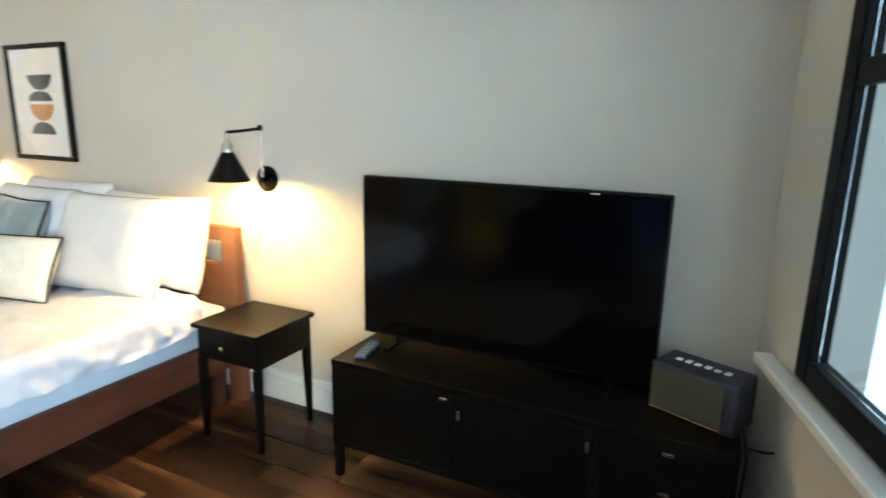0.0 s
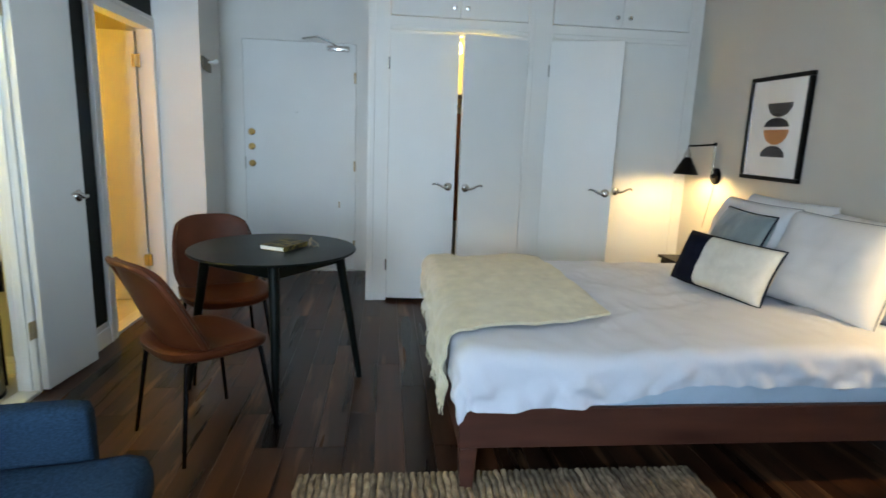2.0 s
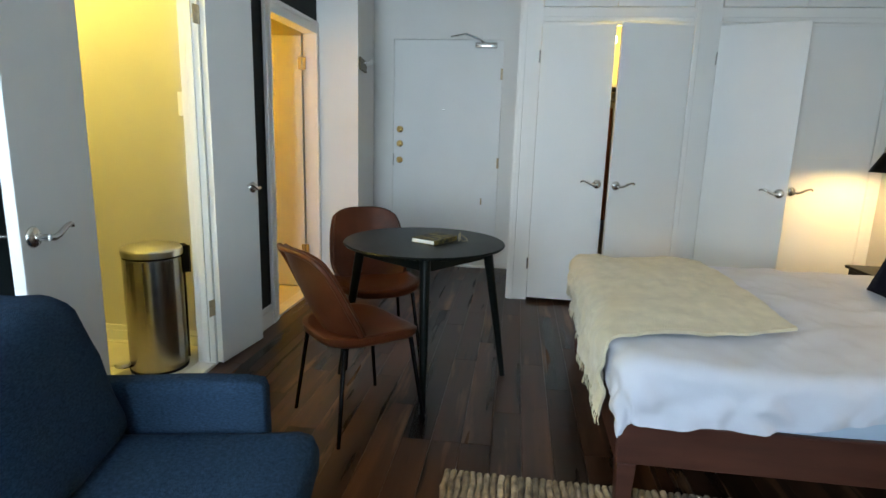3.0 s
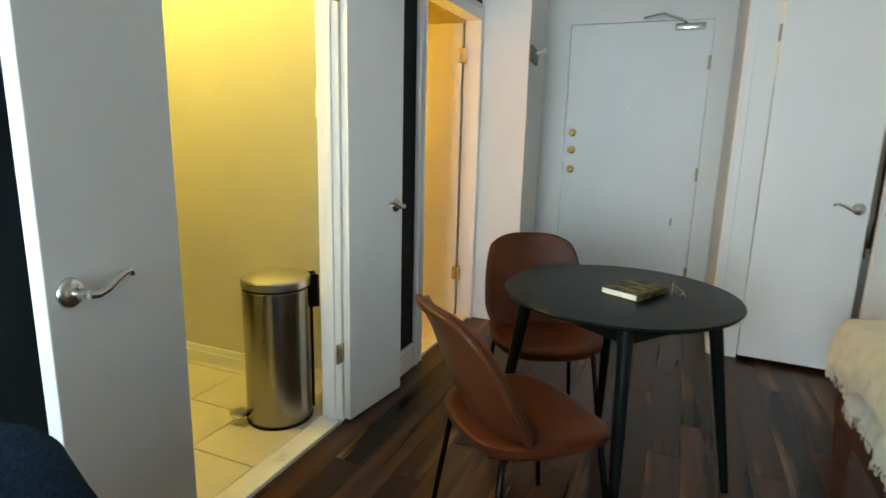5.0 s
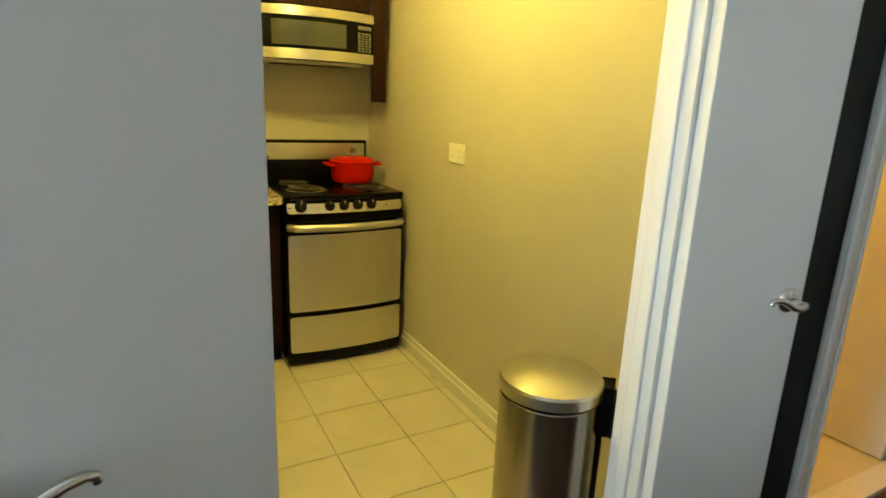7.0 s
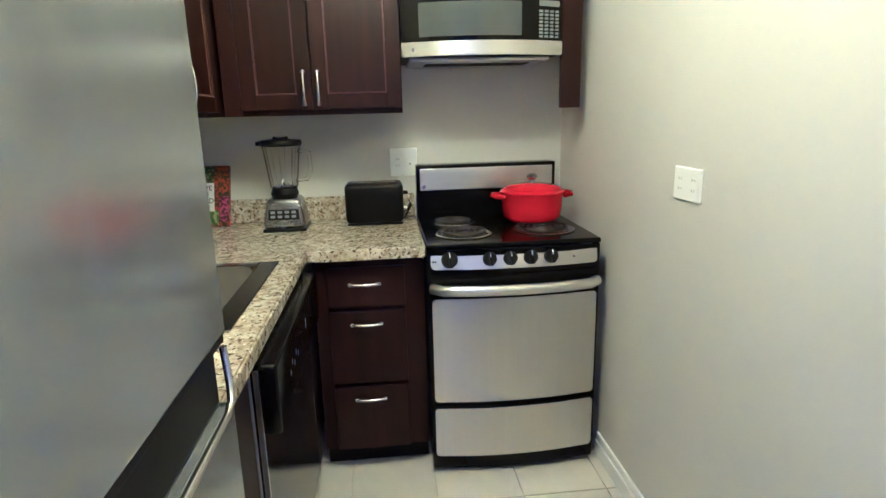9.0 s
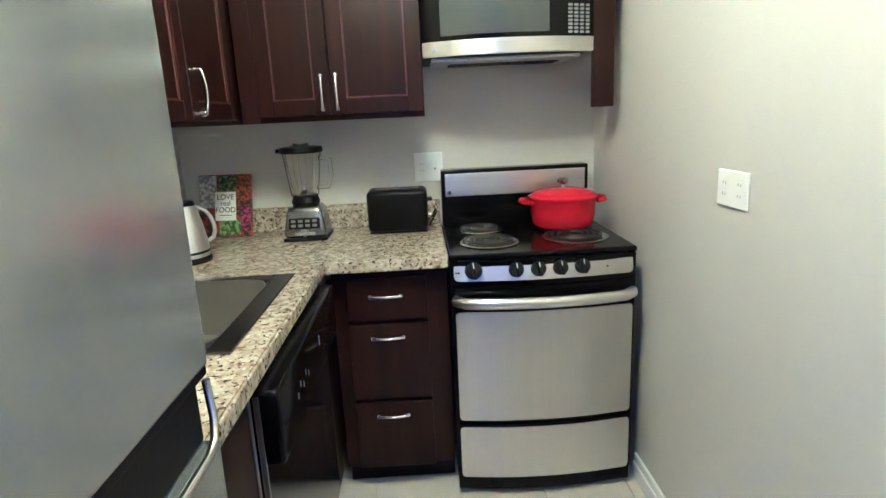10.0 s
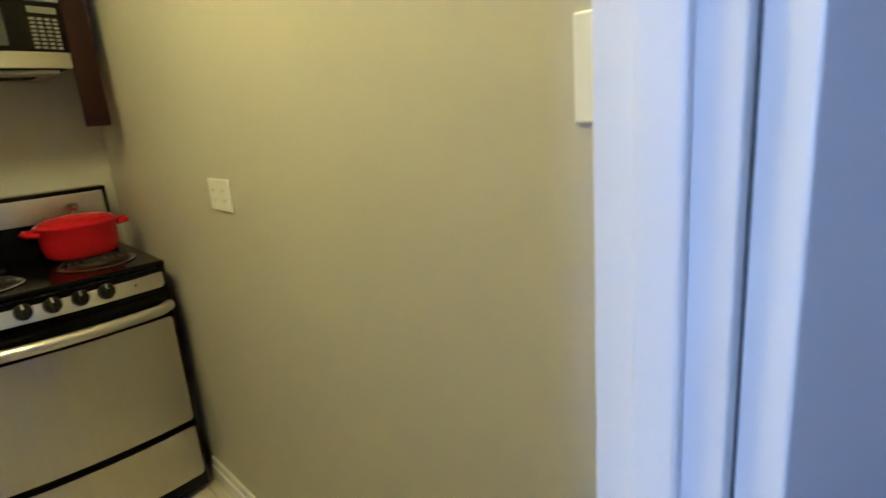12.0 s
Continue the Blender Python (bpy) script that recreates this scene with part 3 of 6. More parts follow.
M_WFRAME = mat("black_window_metal", (0.003, 0.003, 0.0035), 0.4, var=0.2, bump=0.02, spec=0.12)
wa, wb = W0 + (W1 - W0) / 3, W0 + (W1 - W0) * 2 / 3
BAYS = ((W0 + 0.071, wa - 0.051), (wa + 0.051, wb - 0.051), (wb + 0.051, W1 - 0.071))
for y0, y1 in ((W1 - 0.07, W1), (W0, W0 + 0.07), (wa - 0.05, wa + 0.05), (wb - 0.05, wb + 0.05)):
    wpart("window_frame", -0.004, 0.05, y0, y1, WZ0, WZ1, M_WFRAME)
for z0, z1 in ((WZ0, WZ0 + 0.07), (WZ1 - 0.07, WZ1)):
    for y0, y1 in BAYS:
        wpart("window_frame", -0.004, 0.05, y0, y1, z0, z1, M_WFRAME)
for y0, y1 in BAYS:
    wpart("sash_rail", 0.0, 0.045, y0, y1, 1.49, 1.55, M_WFRAME)
    for z0, z1 in ((WZ0 + 0.071, 1.489), (1.551, WZ1 - 0.071)):
        g = wpart("pane", 0.022, 0.027, y0, y1, z0, z1, M_GLASS, 0)
        g.visible_shadow = False
wpart("window_sill", -0.06, -0.006, W0 - 0.03, W1 + 0.16, WZ0 - 0.03, WZ0 - 0.001, M_WHITE, 0.005, "white painted window sill")
# self-lit sheet outside the panes, its glow replaces daylight on the facade
backdrop = setting("backdrop", boxes((4.0, 4.05, -12, 34, -3, 9), m=mw), M_FACADE_GLOW, "pale bluish facade across the street, glowing in place of daylight on it", "backdrop")

# ---- bed ----
BX0, BX1, BY0, BY1 = -3.50, -1.945, 0.135, 2.25
bed = thing("bed", (-2.72, 1.2, 0), "walnut platform bed frame with open-topped headboard, made up in white", "bed")
part("side_rail", rbox(BX1 - 0.035, BX1, BY0, BY1 - 0.06, 0.19, 0.35, 0.006), M_BEDWOOD, bed)
part("side_rail", rbox(BX0, BX0 + 0.035, BY0, BY1 - 0.06, 0.19, 0.35, 0.006), M_BEDWOOD, bed)
part("foot_rail", rbox(BX0 + 0.036, BX1 - 0.036, BY0, BY0 + 0.035, 0.19, 0.35, 0.006), M_BEDWOOD, bed)
for x, y in ((BX1 - 0.04, BY0 + 0.04), (BX0 + 0.04, BY0 + 0.04), (BX1 - 0.04, BY1 - 0.15), (BX0 + 0.04, BY1 - 0.15)):
    bm = rbox(x - 0.034, x + 0.034, y - 0.034, y + 0.034, 0.0, 0.189, 0.006)
    for v in bm.verts:
        if v.co.z < 0.05:
            v.co.x, v.co.y = x + (v.co.x - x) * 0.72, y + (v.co.y - y) * 0.72
    part("leg", bm, M_BEDWOOD, bed)
for x0, x1 in ((BX0, BX0 + 0.10), (BX1 - 0.06, BX1 + 0.04)):
    part("headboard_post", rbox(x0, x1, BY1 - 0.055, BY1 - 0.01, 0.0, 0.885, 0.005), M_HEADWOOD, bed)
part("headboard_top", rbox(BX0 + 0.101, BX1 - 0.061, BY1 - 0.055, BY1 - 0.01, 0.815, 0.885, 0.005), M_HEADWOOD, bed)
part("headboard_panel", rbox(BX0 + 0.101, BX1 - 0.061, BY1 - 0.05, BY1 - 0.015, 0.20, 0.70, 0.005), M_HEADWOOD, bed)
part("slat_base", rbox(BX0 + 0.04, BX1 - 0.04, BY0 + 0.04, BY1 - 0.06, 0.27, 0.315, 0.004), M_BEDWOOD, bed)


def soft(x0, x1, y0, y1, z0, z1, bevel, seg=4, amount=0.006, scale=3.0):
    """A cushion-like block: well rounded, with a slightly uneven skin."""
    bm = add_box(bmesh.new(), x0, x1, y0, y1, z0, z1)
    bmesh.ops.subdivide_edges(bm, edges=bm.edges[:], cuts=9, use_grid_fill=True)
    c = Vector(((x0 + x1) / 2, (y0 + y1) / 2, (z0 + z1) / 2))
    h = Vector(((x1 - x0) / 2, (y1 - y0) / 2, (z1 - z0) / 2))
    for v in bm.verts:
        d = v.co - c
        i = Vector([max(-h[k] + bevel, min(h[k] - bevel, d[k])) for k in range(3)])
        o = d - i
        if o.length > 1e-6:
            o = o.normalized() * min(o.length, bevel) if sum(abs(q) > 1e-6 for q in o) > 1 else o
        v.co = c + i + o
        n = d.normalized()
        v.co += n * (noise.noise(v.co * scale) * amount * 2 + noise.noise(v.co * scale * 3.3) * amount)
    return bm


mattress = thing("mattress", (-2.72, 1.2, 0.316), "thick mattress in a pale blue sheet on the bed", "mattress")
part("mattress_body", soft(BX0 + 0.03, BX1 - 0.02, BY0 + 0.03, BY1 - 0.065, 0.316, 0.515, 0.05), M_SHEET, mattress, smooth=60)

TX0, TX1, TY0, TZ = BX0 - 0.005, BX1 - 0.005, BY0 + 0.0, 0.572


def drape(s, t, lift=0.0, rough=1.0):
    """Where a point of a flat cloth comes to lie when it is laid over the mattress and hangs over its edges."""
    px, py = max(TX0 + 0.05, min(TX1 - 0.05, s)), max(TY0 + 0.05, t)
    ox, oy = s - px, t - py
    over = math.hypot(ox, oy)
    z, out = TZ, 0.0
    r = 0.06
    if over > 0:
        a = min(over / r, math.pi / 2)
        out = r * math.sin(a)
        z -= r * (1 - math.cos(a)) + max(0, over - r * math.pi / 2)
        k = 1 / over
        fold = (noise.noise(Vector((s * 5, t * 5, 1.7))) * 0.05 + noise.noise(Vector((s * 14 + t * 4, t * 14 - s * 5, 4.1))) * 0.028) * min(1, over / 0.15) * rough
        px, py = px + ox * k * (out + abs(fold) + lift), py + oy * k * (out + abs(fold) + lift)
    puff = 0.020 * math.sin(3.1 * (s + 3.4)) * math.sin(2.2 * (t + 0.1)) + noise.noise(Vector((s * 3.0, t * 3.0, 0.3))) * 0.022 + (0.5 - abs(noise.noise(Vector((s * 6 + t * 4, t * 3, 2.3))))) * 0.022 + (0.5 - abs(noise.noise(Vector((t * 11 - s * 3, s * 4, 9.3))))) * 0.010 + noise.noise(Vector((s * 20, t * 11, 7.7))) * 0.003
    return Vector((px, py, z + lift + puff * rough))


duvet = thing("duvet", (-2.72, 1.0, 0.545), "rumpled white cotton duvet hanging over the bed's foot and sides", "duvet")


def duvet_at(u, v):
    t = TY0 - 0.18 + v * (2.0 - TY0 + 0.18)
    hang = 0.20 - 0.09 * v + 0.02 * math.sin(9 * v)
    s = TX0 - 0.12 + u * (TX1 - TX0 + 0.12 + hang)
    return drape(s, t)


part("cover", grid_sheet(110, 130, duvet_at, 0.018), M_LINEN, duvet, smooth=80)
throw = thing("throw_blanket", (-2.8, 0.45, 0.57), "cream knitted wool throw spread over the bed's foot corner, fringed", "blanket")


def throw_at(u, v):
    a = Vector((-2.035, TY0 - 0.20 - 0.06, 0)).lerp(Vector((-2.30, 0.825, 0)), v)
    b = Vector((-3.62, TY0 - 0.17, 0)).lerp(Vector((-3.70, 0.79, 0)), v)
    p = a.lerp(b, u)
    ragged = (0.03 * noise.noise(Vector((p.x * 6, 0, 3))) if v < 0.01 else 0)
    return drape(p.x, p.y + ragged, 0.022) + Vector((0, 0, 0.006 * noise.noise(Vector((p.x * 9, p.y * 9, 5)))))


part("knit", grid_sheet(90, 70, throw_at, 0.012), M_THROW, throw, smooth=80)
bm = bmesh.new()
for i in range(150):
    p = throw_at(i / 149, 0.0) + Vector((0, -0.004, 0))
    q = p + Vector((random.uniform(-0.012, 0.012), random.uniform(-0.012, 0.004), -random.uniform(0.03, 0.05)))
    add_tube(bm, [p, (p + q) / 2 + Vector((random.uniform(-0.004, 0.004), -0.004, 0)), q], 0.0028, 4, 0.0015, cap=False)
tagged(part("fringe", bm, M_THROW, throw), kind="stuff")


def pillow_mesh(w, h, d, pinch=0.10, seed=0.0, n=26, band=None):
    """A stuffed pillow lying in its own xz plane, thickness along y; band: only the side past that share of the width, slightly proud."""
    bm = bmesh.new()
    for side in (1, -1):
        g = []
        for i in range(n + 1):
            row = []
            for j in range(n + 1):
                u, v = -1 + 2 * i / n, -1 + 2 * j / n
                if band is not None:
                    u = -1 + (band + 1) * i / n
                e = max(0.0, (1 - u ** 4) * (1 - v ** 4)) ** 0.5
                x = u * w / 2 * (1 - pinch * (1 - v * v) * 0.5 * abs(u) ** 3)
                z = v * h / 2 * (1 - pinch * (1 - u * u) * 0.5 * abs(v) ** 3)
                p = Vector((x * 7 + seed, z * 7, side * 2.0 + seed))
                y = side * d / 2 * e * (1 + 0.16 * noise.noise(p)) + 0.006 * noise.noise(p * 3.3) * e + side * (0.0025 if band is not None else 0)
                row.append(bm.verts.new((x, y, z)))
            g.append(row)
        for i in range(n):
            for j in range(n):
                f = (g[i][j], g[i + 1][j], g[i + 1][j + 1], g[i][j + 1])
                bm.faces.new(f if side == -1 else f[::-1])
    bmesh.ops.remove_doubles(bm, verts=bm.verts[:], dist=0.0015)
    return bm


def pillow(name, cx, cy, cz, lean, turn, w, h, d, material, label, seed=0.0, roll=0.0, piping=None, group=""):
    th = tagged(new(name), label, "pillow", group)
    th.matrix_basis = pose(cx, cy, cz, lean, roll, turn)
    ROOTS[th.name] = Matrix()
    part("cushion", pillow_mesh(w, h, d, 0.10, seed), material, th, smooth=80)
    if piping:
        pts = []
        pr = 0.006 if piping is M_NAVY else 0.0035
        for k in range(41):
            a = 6.28318 * k / 40
            c, s = math.cos(a), math.sin(a)
            m_ = max(abs(c), abs(s))
            u, v = c / m_, s / m_
            pts.append((u * w / 2 * (1 - 0.05 * (1 - v * v)), 0, v * h / 2 * (1 - 0.05 * (1 - u * u))))
        part("piping", tube(pts, pr, 6), piping, th, "dark edge piping", smooth=60)
    return th


M_PIPING = mat("grey_piping", (0.22, 0.24, 0.27), 0.9, var=0.1, scale=60)
# sleeping pillows behind, big shams in front of them, two accents
pillow("pillow", -2.37, 2.10, 0.80, -14, 2, 0.70, 0.46, 0.20, M_PILLOW, "plump white pillow propped against the headboard", 1.0, group="white pillows")
pillow("pillow", -3.05, 2.10, 0.82, -14, -2, 0.74, 0.48, 0.20, M_PILLOW, "plump white pillow propped against the headboard", 2.0, group="white pillows")
pillow("pillow", -2.46, 1.95, 0.795, -20, 4, 0.68, 0.48, 0.19, M_PILLOW, "white pillow sham with thin grey edging, leaning on another pillow", 3.0, piping=M_PIPING, group="white pillows")
pillow("pillow", -3.12, 1.95, 0.80, -20, -3, 0.70, 0.48, 0.19, M_PILLOW, "white pillow sham with thin grey edging, leaning on another pillow", 4.0, piping=M_PIPING, group="white pillows")
pillow("accent_pillow", -2.99, 1.80, 0.785, -22, -6, 0.50, 0.43, 0.14, M_GREYBLUE, "grey-blue velvet accent pillow with dark edging", 5.0, piping=M_NAVY)
lum = pillow("lumbar_pillow", -2.835, 1.655, 0.705, -24, 12, 0.64, 0.30, 0.14, M_IVORY, "oblong ivory and navy lumbar pillow with dark piping", 6.0, piping=M_NAVY)
part("navy_end", pillow_mesh(0.64, 0.30, 0.14, 0.10, 6.0, band=-0.34), M_NAVY, lum, "navy blue end panel", smooth=80)

# ---- nightstands ----


def nightstand(x, y):
    th = thing("nightstand", (x, y, 0), "black wooden nightstand with one drawer and slim tapered legs", "nightstand", "nightstands by the bed", local=True)
    part("top", rbox(-0.185, 0.185, -0.185, 0.185, 0.512, 0.532, 0.004), M_SATIN, th)
    part("body", boxes((-0.17, -0.155, -0.165, 0.17, 0.375, 0.511), (0.155, 0.17, -0.165, 0.17, 0.375, 0.511), (-0.154, 0.154, 0.155, 0.17, 0.375, 0.511), (-0.154, 0.154, -0.16, 0.154, 0.375, 0.388), bevel=0.002), M_SATIN, th)
    d = part("drawer", rbox(-0.152, 0.152, -0.175, -0.15, 0.39, 0.508, 0.003), M_SATIN, th)
    part("knob", lathe([(0.006, 0), (0.006, 0.01), (0.012, 0.016), (0.012, 0.022), (0, 0.025)], (0, -0.175, 0.45), 16, Matrix.Rotation(radians(90), 4, "X")), M_CHROME, d, "small nickel knob", smooth=40)
    for sx in (-1, 1):
        for sy in (-1, 1):
            bm = rbox(sx * 0.155 - 0.016, sx * 0.155 + 0.016, sy * 0.155 - 0.016, sy * 0.155 + 0.016, 0, 0.374, 0.003)
            for v in bm.verts:
                if v.co.z < 0.05:
                    v.co.x, v.co.y = sx * 0.160 + (v.co.x - sx * 0.155) * 0.62, sy * 0.160 + (v.co.y - sy * 0.155) * 0.62
            part("leg", bm, M_SATIN, th)
    return th


ns = nightstand(-1.665, 2.045)
copy_thing(ns, pose(-3.80, 2.06, 0))

# ---- wall lamps ----


def sconce(x, dx):
    th = thing("wall_sconce", (x, NY, 1.115), "black swing-arm wall lamp with a cone shade, lit", "wall lamp", "bedside wall lamps", local=True)
    part("wall_plate", lathe([(0, 0), (0.062, 0), (0.062, 0.012), (0.05, 0.022), (0.014, 0.024), (0.012, 0.045), (0, 0.047)], (0, 0, 0), 32, Matrix.Rotation(radians(90), 4, "X")), M_BLACK, th, "round black wall plate", smooth=40)
    part("stem", tube([(0, -0.035, -0.01), (0, -0.04, 0.24)], 0.0065, 10), M_CHROME, th, "thin metal stem", smooth=60)
    part("arm", tube([(0, -0.04, 0.232), (dx * 0.5, -0.14, 0.222), (dx, -0.235, 0.215)], 0.0075, 10), M_BLACK, th, smooth=60)
    part("joint", lathe([(0, -0.014), (0.012, -0.012), (0.012, 0.012), (0, 0.014)], (0, -0.04, 0.235), 14), M_BLACK, th, smooth=40)
    part("socket", lathe([(0, 0.122), (0.026, 0.122), (0.024, 0.165), (0.012, 0.178), (0.01, 0.212), (0, 0.214)], (dx, -0.235, 0), 20), M_CHROME, th, "ribbed metal lamp socket", smooth=40)
    bm = lathe([(0.024, 0.135), (0.030, 0.122), (0.087, 0.012), (0.088, 0.008), (0.0855, 0.010), (0.029, 0.119), (0.0, 0.119)], (dx, -0.235, 0), 40)
    sh = part("shade", bm, M_SATIN, th, "black metal cone shade", smooth=40)
    bm = grid_sheet(40, 1, lambda u, v: Vector((dx + (0.0835 - 0.0555 * v) * math.cos(6.28318531 * u), -0.235 + (0.0835 - 0.0555 * v) * math.sin(6.28318531 * u), 0.0125 + 0.104 * v)), 0.0008)
    part("lining", bm, M_LINING, sh, "pale inner lining", smooth=60)
    part("bulb", lathe([(0, 0.022), (0.018, 0.027), (0.025, 0.045), (0.021, 0.064), (0.012, 0.082), (0.012, 0.118), (0, 0.118)], (dx, -0.235, 0), 20), M_BULB, th, "glowing warm bulb", smooth=60).visible_shadow = False
    part("cord", tube([(0.0, -0.012, -0.06), (-0.02, -0.006, -0.15), (-0.05, -0.005, -0.22), (-0.075, -0.005, -0.30), (-0.10, -0.005, -0.40)], 0.0022, 6), M_CHROME, th, "thin hanging cord")
    return th


sconce(-1.793, -0.005)
sconce(-4.075, -0.02)

# ---- framed print ----
pic = thing("framed_print", (-3.478, NY, 1.13), "framed abstract print of stacked half discs, black frame", "picture")
PX0, PX1, PZ0, PZ1 = -3.757, -3.20, 1.13, 1.784
for a in ((PX0, PX1, PZ0, PZ0 + 0.026), (PX0, PX1, PZ1 - 0.026, PZ1), (PX0, PX0 + 0.026, PZ0 + 0.027, PZ1 - 0.027), (PX1 - 0.026, PX1, PZ0 + 0.027, PZ1 - 0.027)):
    part("frame_side", rbox(a[0], a[1], NY - 0.032, NY - 0.002, a[2], a[3], 0.003), M_SATIN, pic)
part("card", rbox(PX0 + 0.026, PX1 - 0.026, NY - 0.016, NY - 0.004, PZ0 + 0.026, PZ1 - 0.026, 0), M_MATTE, pic, "white card")


def half_disc(cx, cz, rx, rz, up, material):
    """A printed half ellipse, flat side at cz."""
    bm = bmesh.new()
    n = 24
    a0 = 0 if up else math.pi
    vs = [bm.verts.new((cx + rx * math.cos(a0 + math.pi * k / n), NY - 0.0175, cz + rz * math.sin(a0 + math.pi * k / n))) for k in range(n + 1)]
    f = bm.faces.new(vs)
    low = [bm.verts.new(v.co + Vector((0, 0.001, 0))) for v in vs]
    for k in range(n + 1):
        bm.faces.new((vs[k], low[k], low[(k + 1) % (n + 1)], vs[(k + 1) % (n + 1)]))
    bmesh.ops.recalc_face_normals(bm, faces=bm.faces)
    part("printed_shape", bm, material, pic)


pcx = (PX0 + PX1) / 2 + 0.01
for z, rz, up, mt, dx in ((1.615, 0.086, False, M_CHAR, 0.012), (1.468, 0.057, True, M_CHAR, 0.0), (1.450, 0.093, False, M_OCHRE, 0.004), (1.280, 0.070, True, M_CHAR, -0.004)):
    half_disc(pcx + dx, z, 0.115, rz, up, mt)
g = part("glazing", rbox(PX0 + 0.027, PX1 - 0.027, NY - 0.0225, NY - 0.0205, PZ0 + 0.027, PZ1 - 0.027, 0), M_GLASS, pic, "clear picture glass")
g.visible_shadow = False

# ---- television and its stand ----
SX0, SX1, SYF, SYB = -1.145, 0.255, 1.90, 2.275
tvs = thing("tv_stand", (-0.45, 2.09, 0), "long low black wooden media console on short legs", "tv stand")
part("top_board", rbox(SX0, SX1, SYF, SYB, 0.472, 0.497, 0.002), M_SATIN, tvs)
for x in (SX0, SX1 - 0.02):
    part("side_board", rbox(x, x + 0.02, SYF + 0.004, SYB, 0.14, 0.4715, 0.002), M_SATIN, tvs)
part("bottom_board", rbox(SX0 + 0.021, SX1 - 0.021, SYF + 0.004, SYB, 0.14, 0.16, 0.002), M_SATIN, tvs)
part("back_board", rbox(SX0 + 0.021, SX1 - 0.021, SYB - 0.012, SYB, 0.161, 0.471, 0.002), M_SATIN, tvs)
for x in (-0.637, -0.149):
    part("divider", rbox(x, x + 0.018, SYF + 0.004, SYB - 0.013, 0.161, 0.471, 0.002), M_SATIN, tvs)
for x in (SX0 + 0.02, SX1 - 0.02):
    for y in (SYF + 0.02, SYB - 0.03):
        part("leg", rbox(x - 0.015, x + 0.015, y - 0.015, y + 0.015, 0, 0.139, 0.003), M_SATIN, tvs)


def pull(parent, x, z, vertical=False):
    w, h = (0.006, 0.018) if vertical else (0.016, 0.006)
    part("pull_tab", rbox(x - w, x + w, SYF - 0.016, SYF + 0.001, z - h, z + h, 0.002), M_CHROME, parent, "small nickel pull")


d = part("left_door", rbox(SX0 + 0.022, -0.639, SYF, SYF + 0.018, 0.163, 0.469, 0.002), M_SATIN, tvs)
pull(d, -0.662, 0.452)
d = part("drop_flap", rbox(-0.617, -0.151, SYF, SYF + 0.018, 0.163, 0.469, 0.002), M_SATIN, tvs)
pull(d, -0.603, 0.405, True)
pull(d, -0.165, 0.41, True)
for z0, z1, kz in ((0.385, 0.469, 0.45), (0.163, 0.381, 0.32)):
    d = part("drawer", rbox(-0.129, SX1 - 0.022, SYF, SYF + 0.018, z0, z1, 0.002), M_SATIN, tvs)
    pull(d, 0.066, kz)

tv = thing("television", (-0.58, 2.15, 0.497), "large flat black television on short feet, switched off", "television")
part("housing", rbox(-1.158, -0.006, 2.151, 2.185, 0.525, 1.178, 0.006), M_BLACKP, tv)
part("screen", rbox(-1.150, -0.014, 2.146, 2.1505, 0.540, 1.171, 0.001), M_GLASSBLACK, tv, "glossy black dark screen")
part("rear_bulge", rbox(-0.95, -0.22, 2.186, 2.225, 0.56, 0.95, 0.012), M_BLACKP, tv)
part("maker_mark", rbox(-0.262, -0.232, 2.1445, 2.1458, 1.166, 1.1695, 0), M_PLASTICW, tv)
for x in (-1.0, -0.16):
    part("foot", boxes((x - 0.012, x + 0.012, 2.06, 2.26, 0.4975, 0.507), (x - 0.01, x + 0.01, 2.155, 2.18, 0.507, 0.53), bevel=0.002), M_BLACKP, tv)
rm = thing("remote_control", (-1.055, 2.03, 0.4975), "slim dark remote control on the console, bluish sheen painted into its colour", "remote control")
m = pose(-1.062, 2.03, 0.498, 0, 0, 12)
# the case's blue base colour paints the sheen on dark plastic
part("case", rbox(-0.022, 0.022, -0.085, 0.085, 0, 0.016, 0.006, 2, m), mat("black_plastic_blue_sheen", (0.05, 0.10, 0.2), 0.3, bump=0), rm)
for k in range(5):
    for j in (-1, 0, 1):
        part("button", rbox(j * 0.012 - 0.003, j * 0.012 + 0.003, -0.06 + k * 0.028, -0.054 + k * 0.028, 0.0162, 0.018, 0, 1, m), M_BLACKP, rm)

sp = thing("speaker", (0.14, 2.08, 0.497), "retro portable loudspeaker with olive grille and dark case", "speaker")
m = pose(0.135, 2.09, 0.4975, 0, 0, -23)
part("case", rbox(-0.135, 0.135, -0.075, 0.075, 0, 0.165, 0.012, 3, m), mat("blue_black_vinyl", (0.016, 0.018, 0.035), 0.5, bump=0.2, bscale=300), sp, smooth=40)
part("grille", rbox(-0.122, 0.10, -0.0815, -0.0755, 0.02, 0.152, 0.002, 1, m), mat("olive_grille_cloth", (0.055, 0.055, 0.04), 0.9, bump=0.6, bscale=400), sp, "olive woven grille")
part("front_strip", rbox(-0.122, 0.10, -0.083, -0.0755, 0.008, 0.0165, 0.001, 1, m), M_BRASS, sp, "thin brass strip")
bm = bmesh.new()
for k in range(6):
    add_box(bm, -0.085 + k * 0.03, -0.068 + k * 0.03, -0.012, 0.006 + 0.006 * (k % 2), 0.1655, 0.168, 0, 1, m)
part("control_marks", bm, M_PLASTICW, sp, "row of pale control marks")
cab = thing("power_cable", (0.27, 2.12, 0.0), "dark tangled power cable hanging behind the console", "cable")
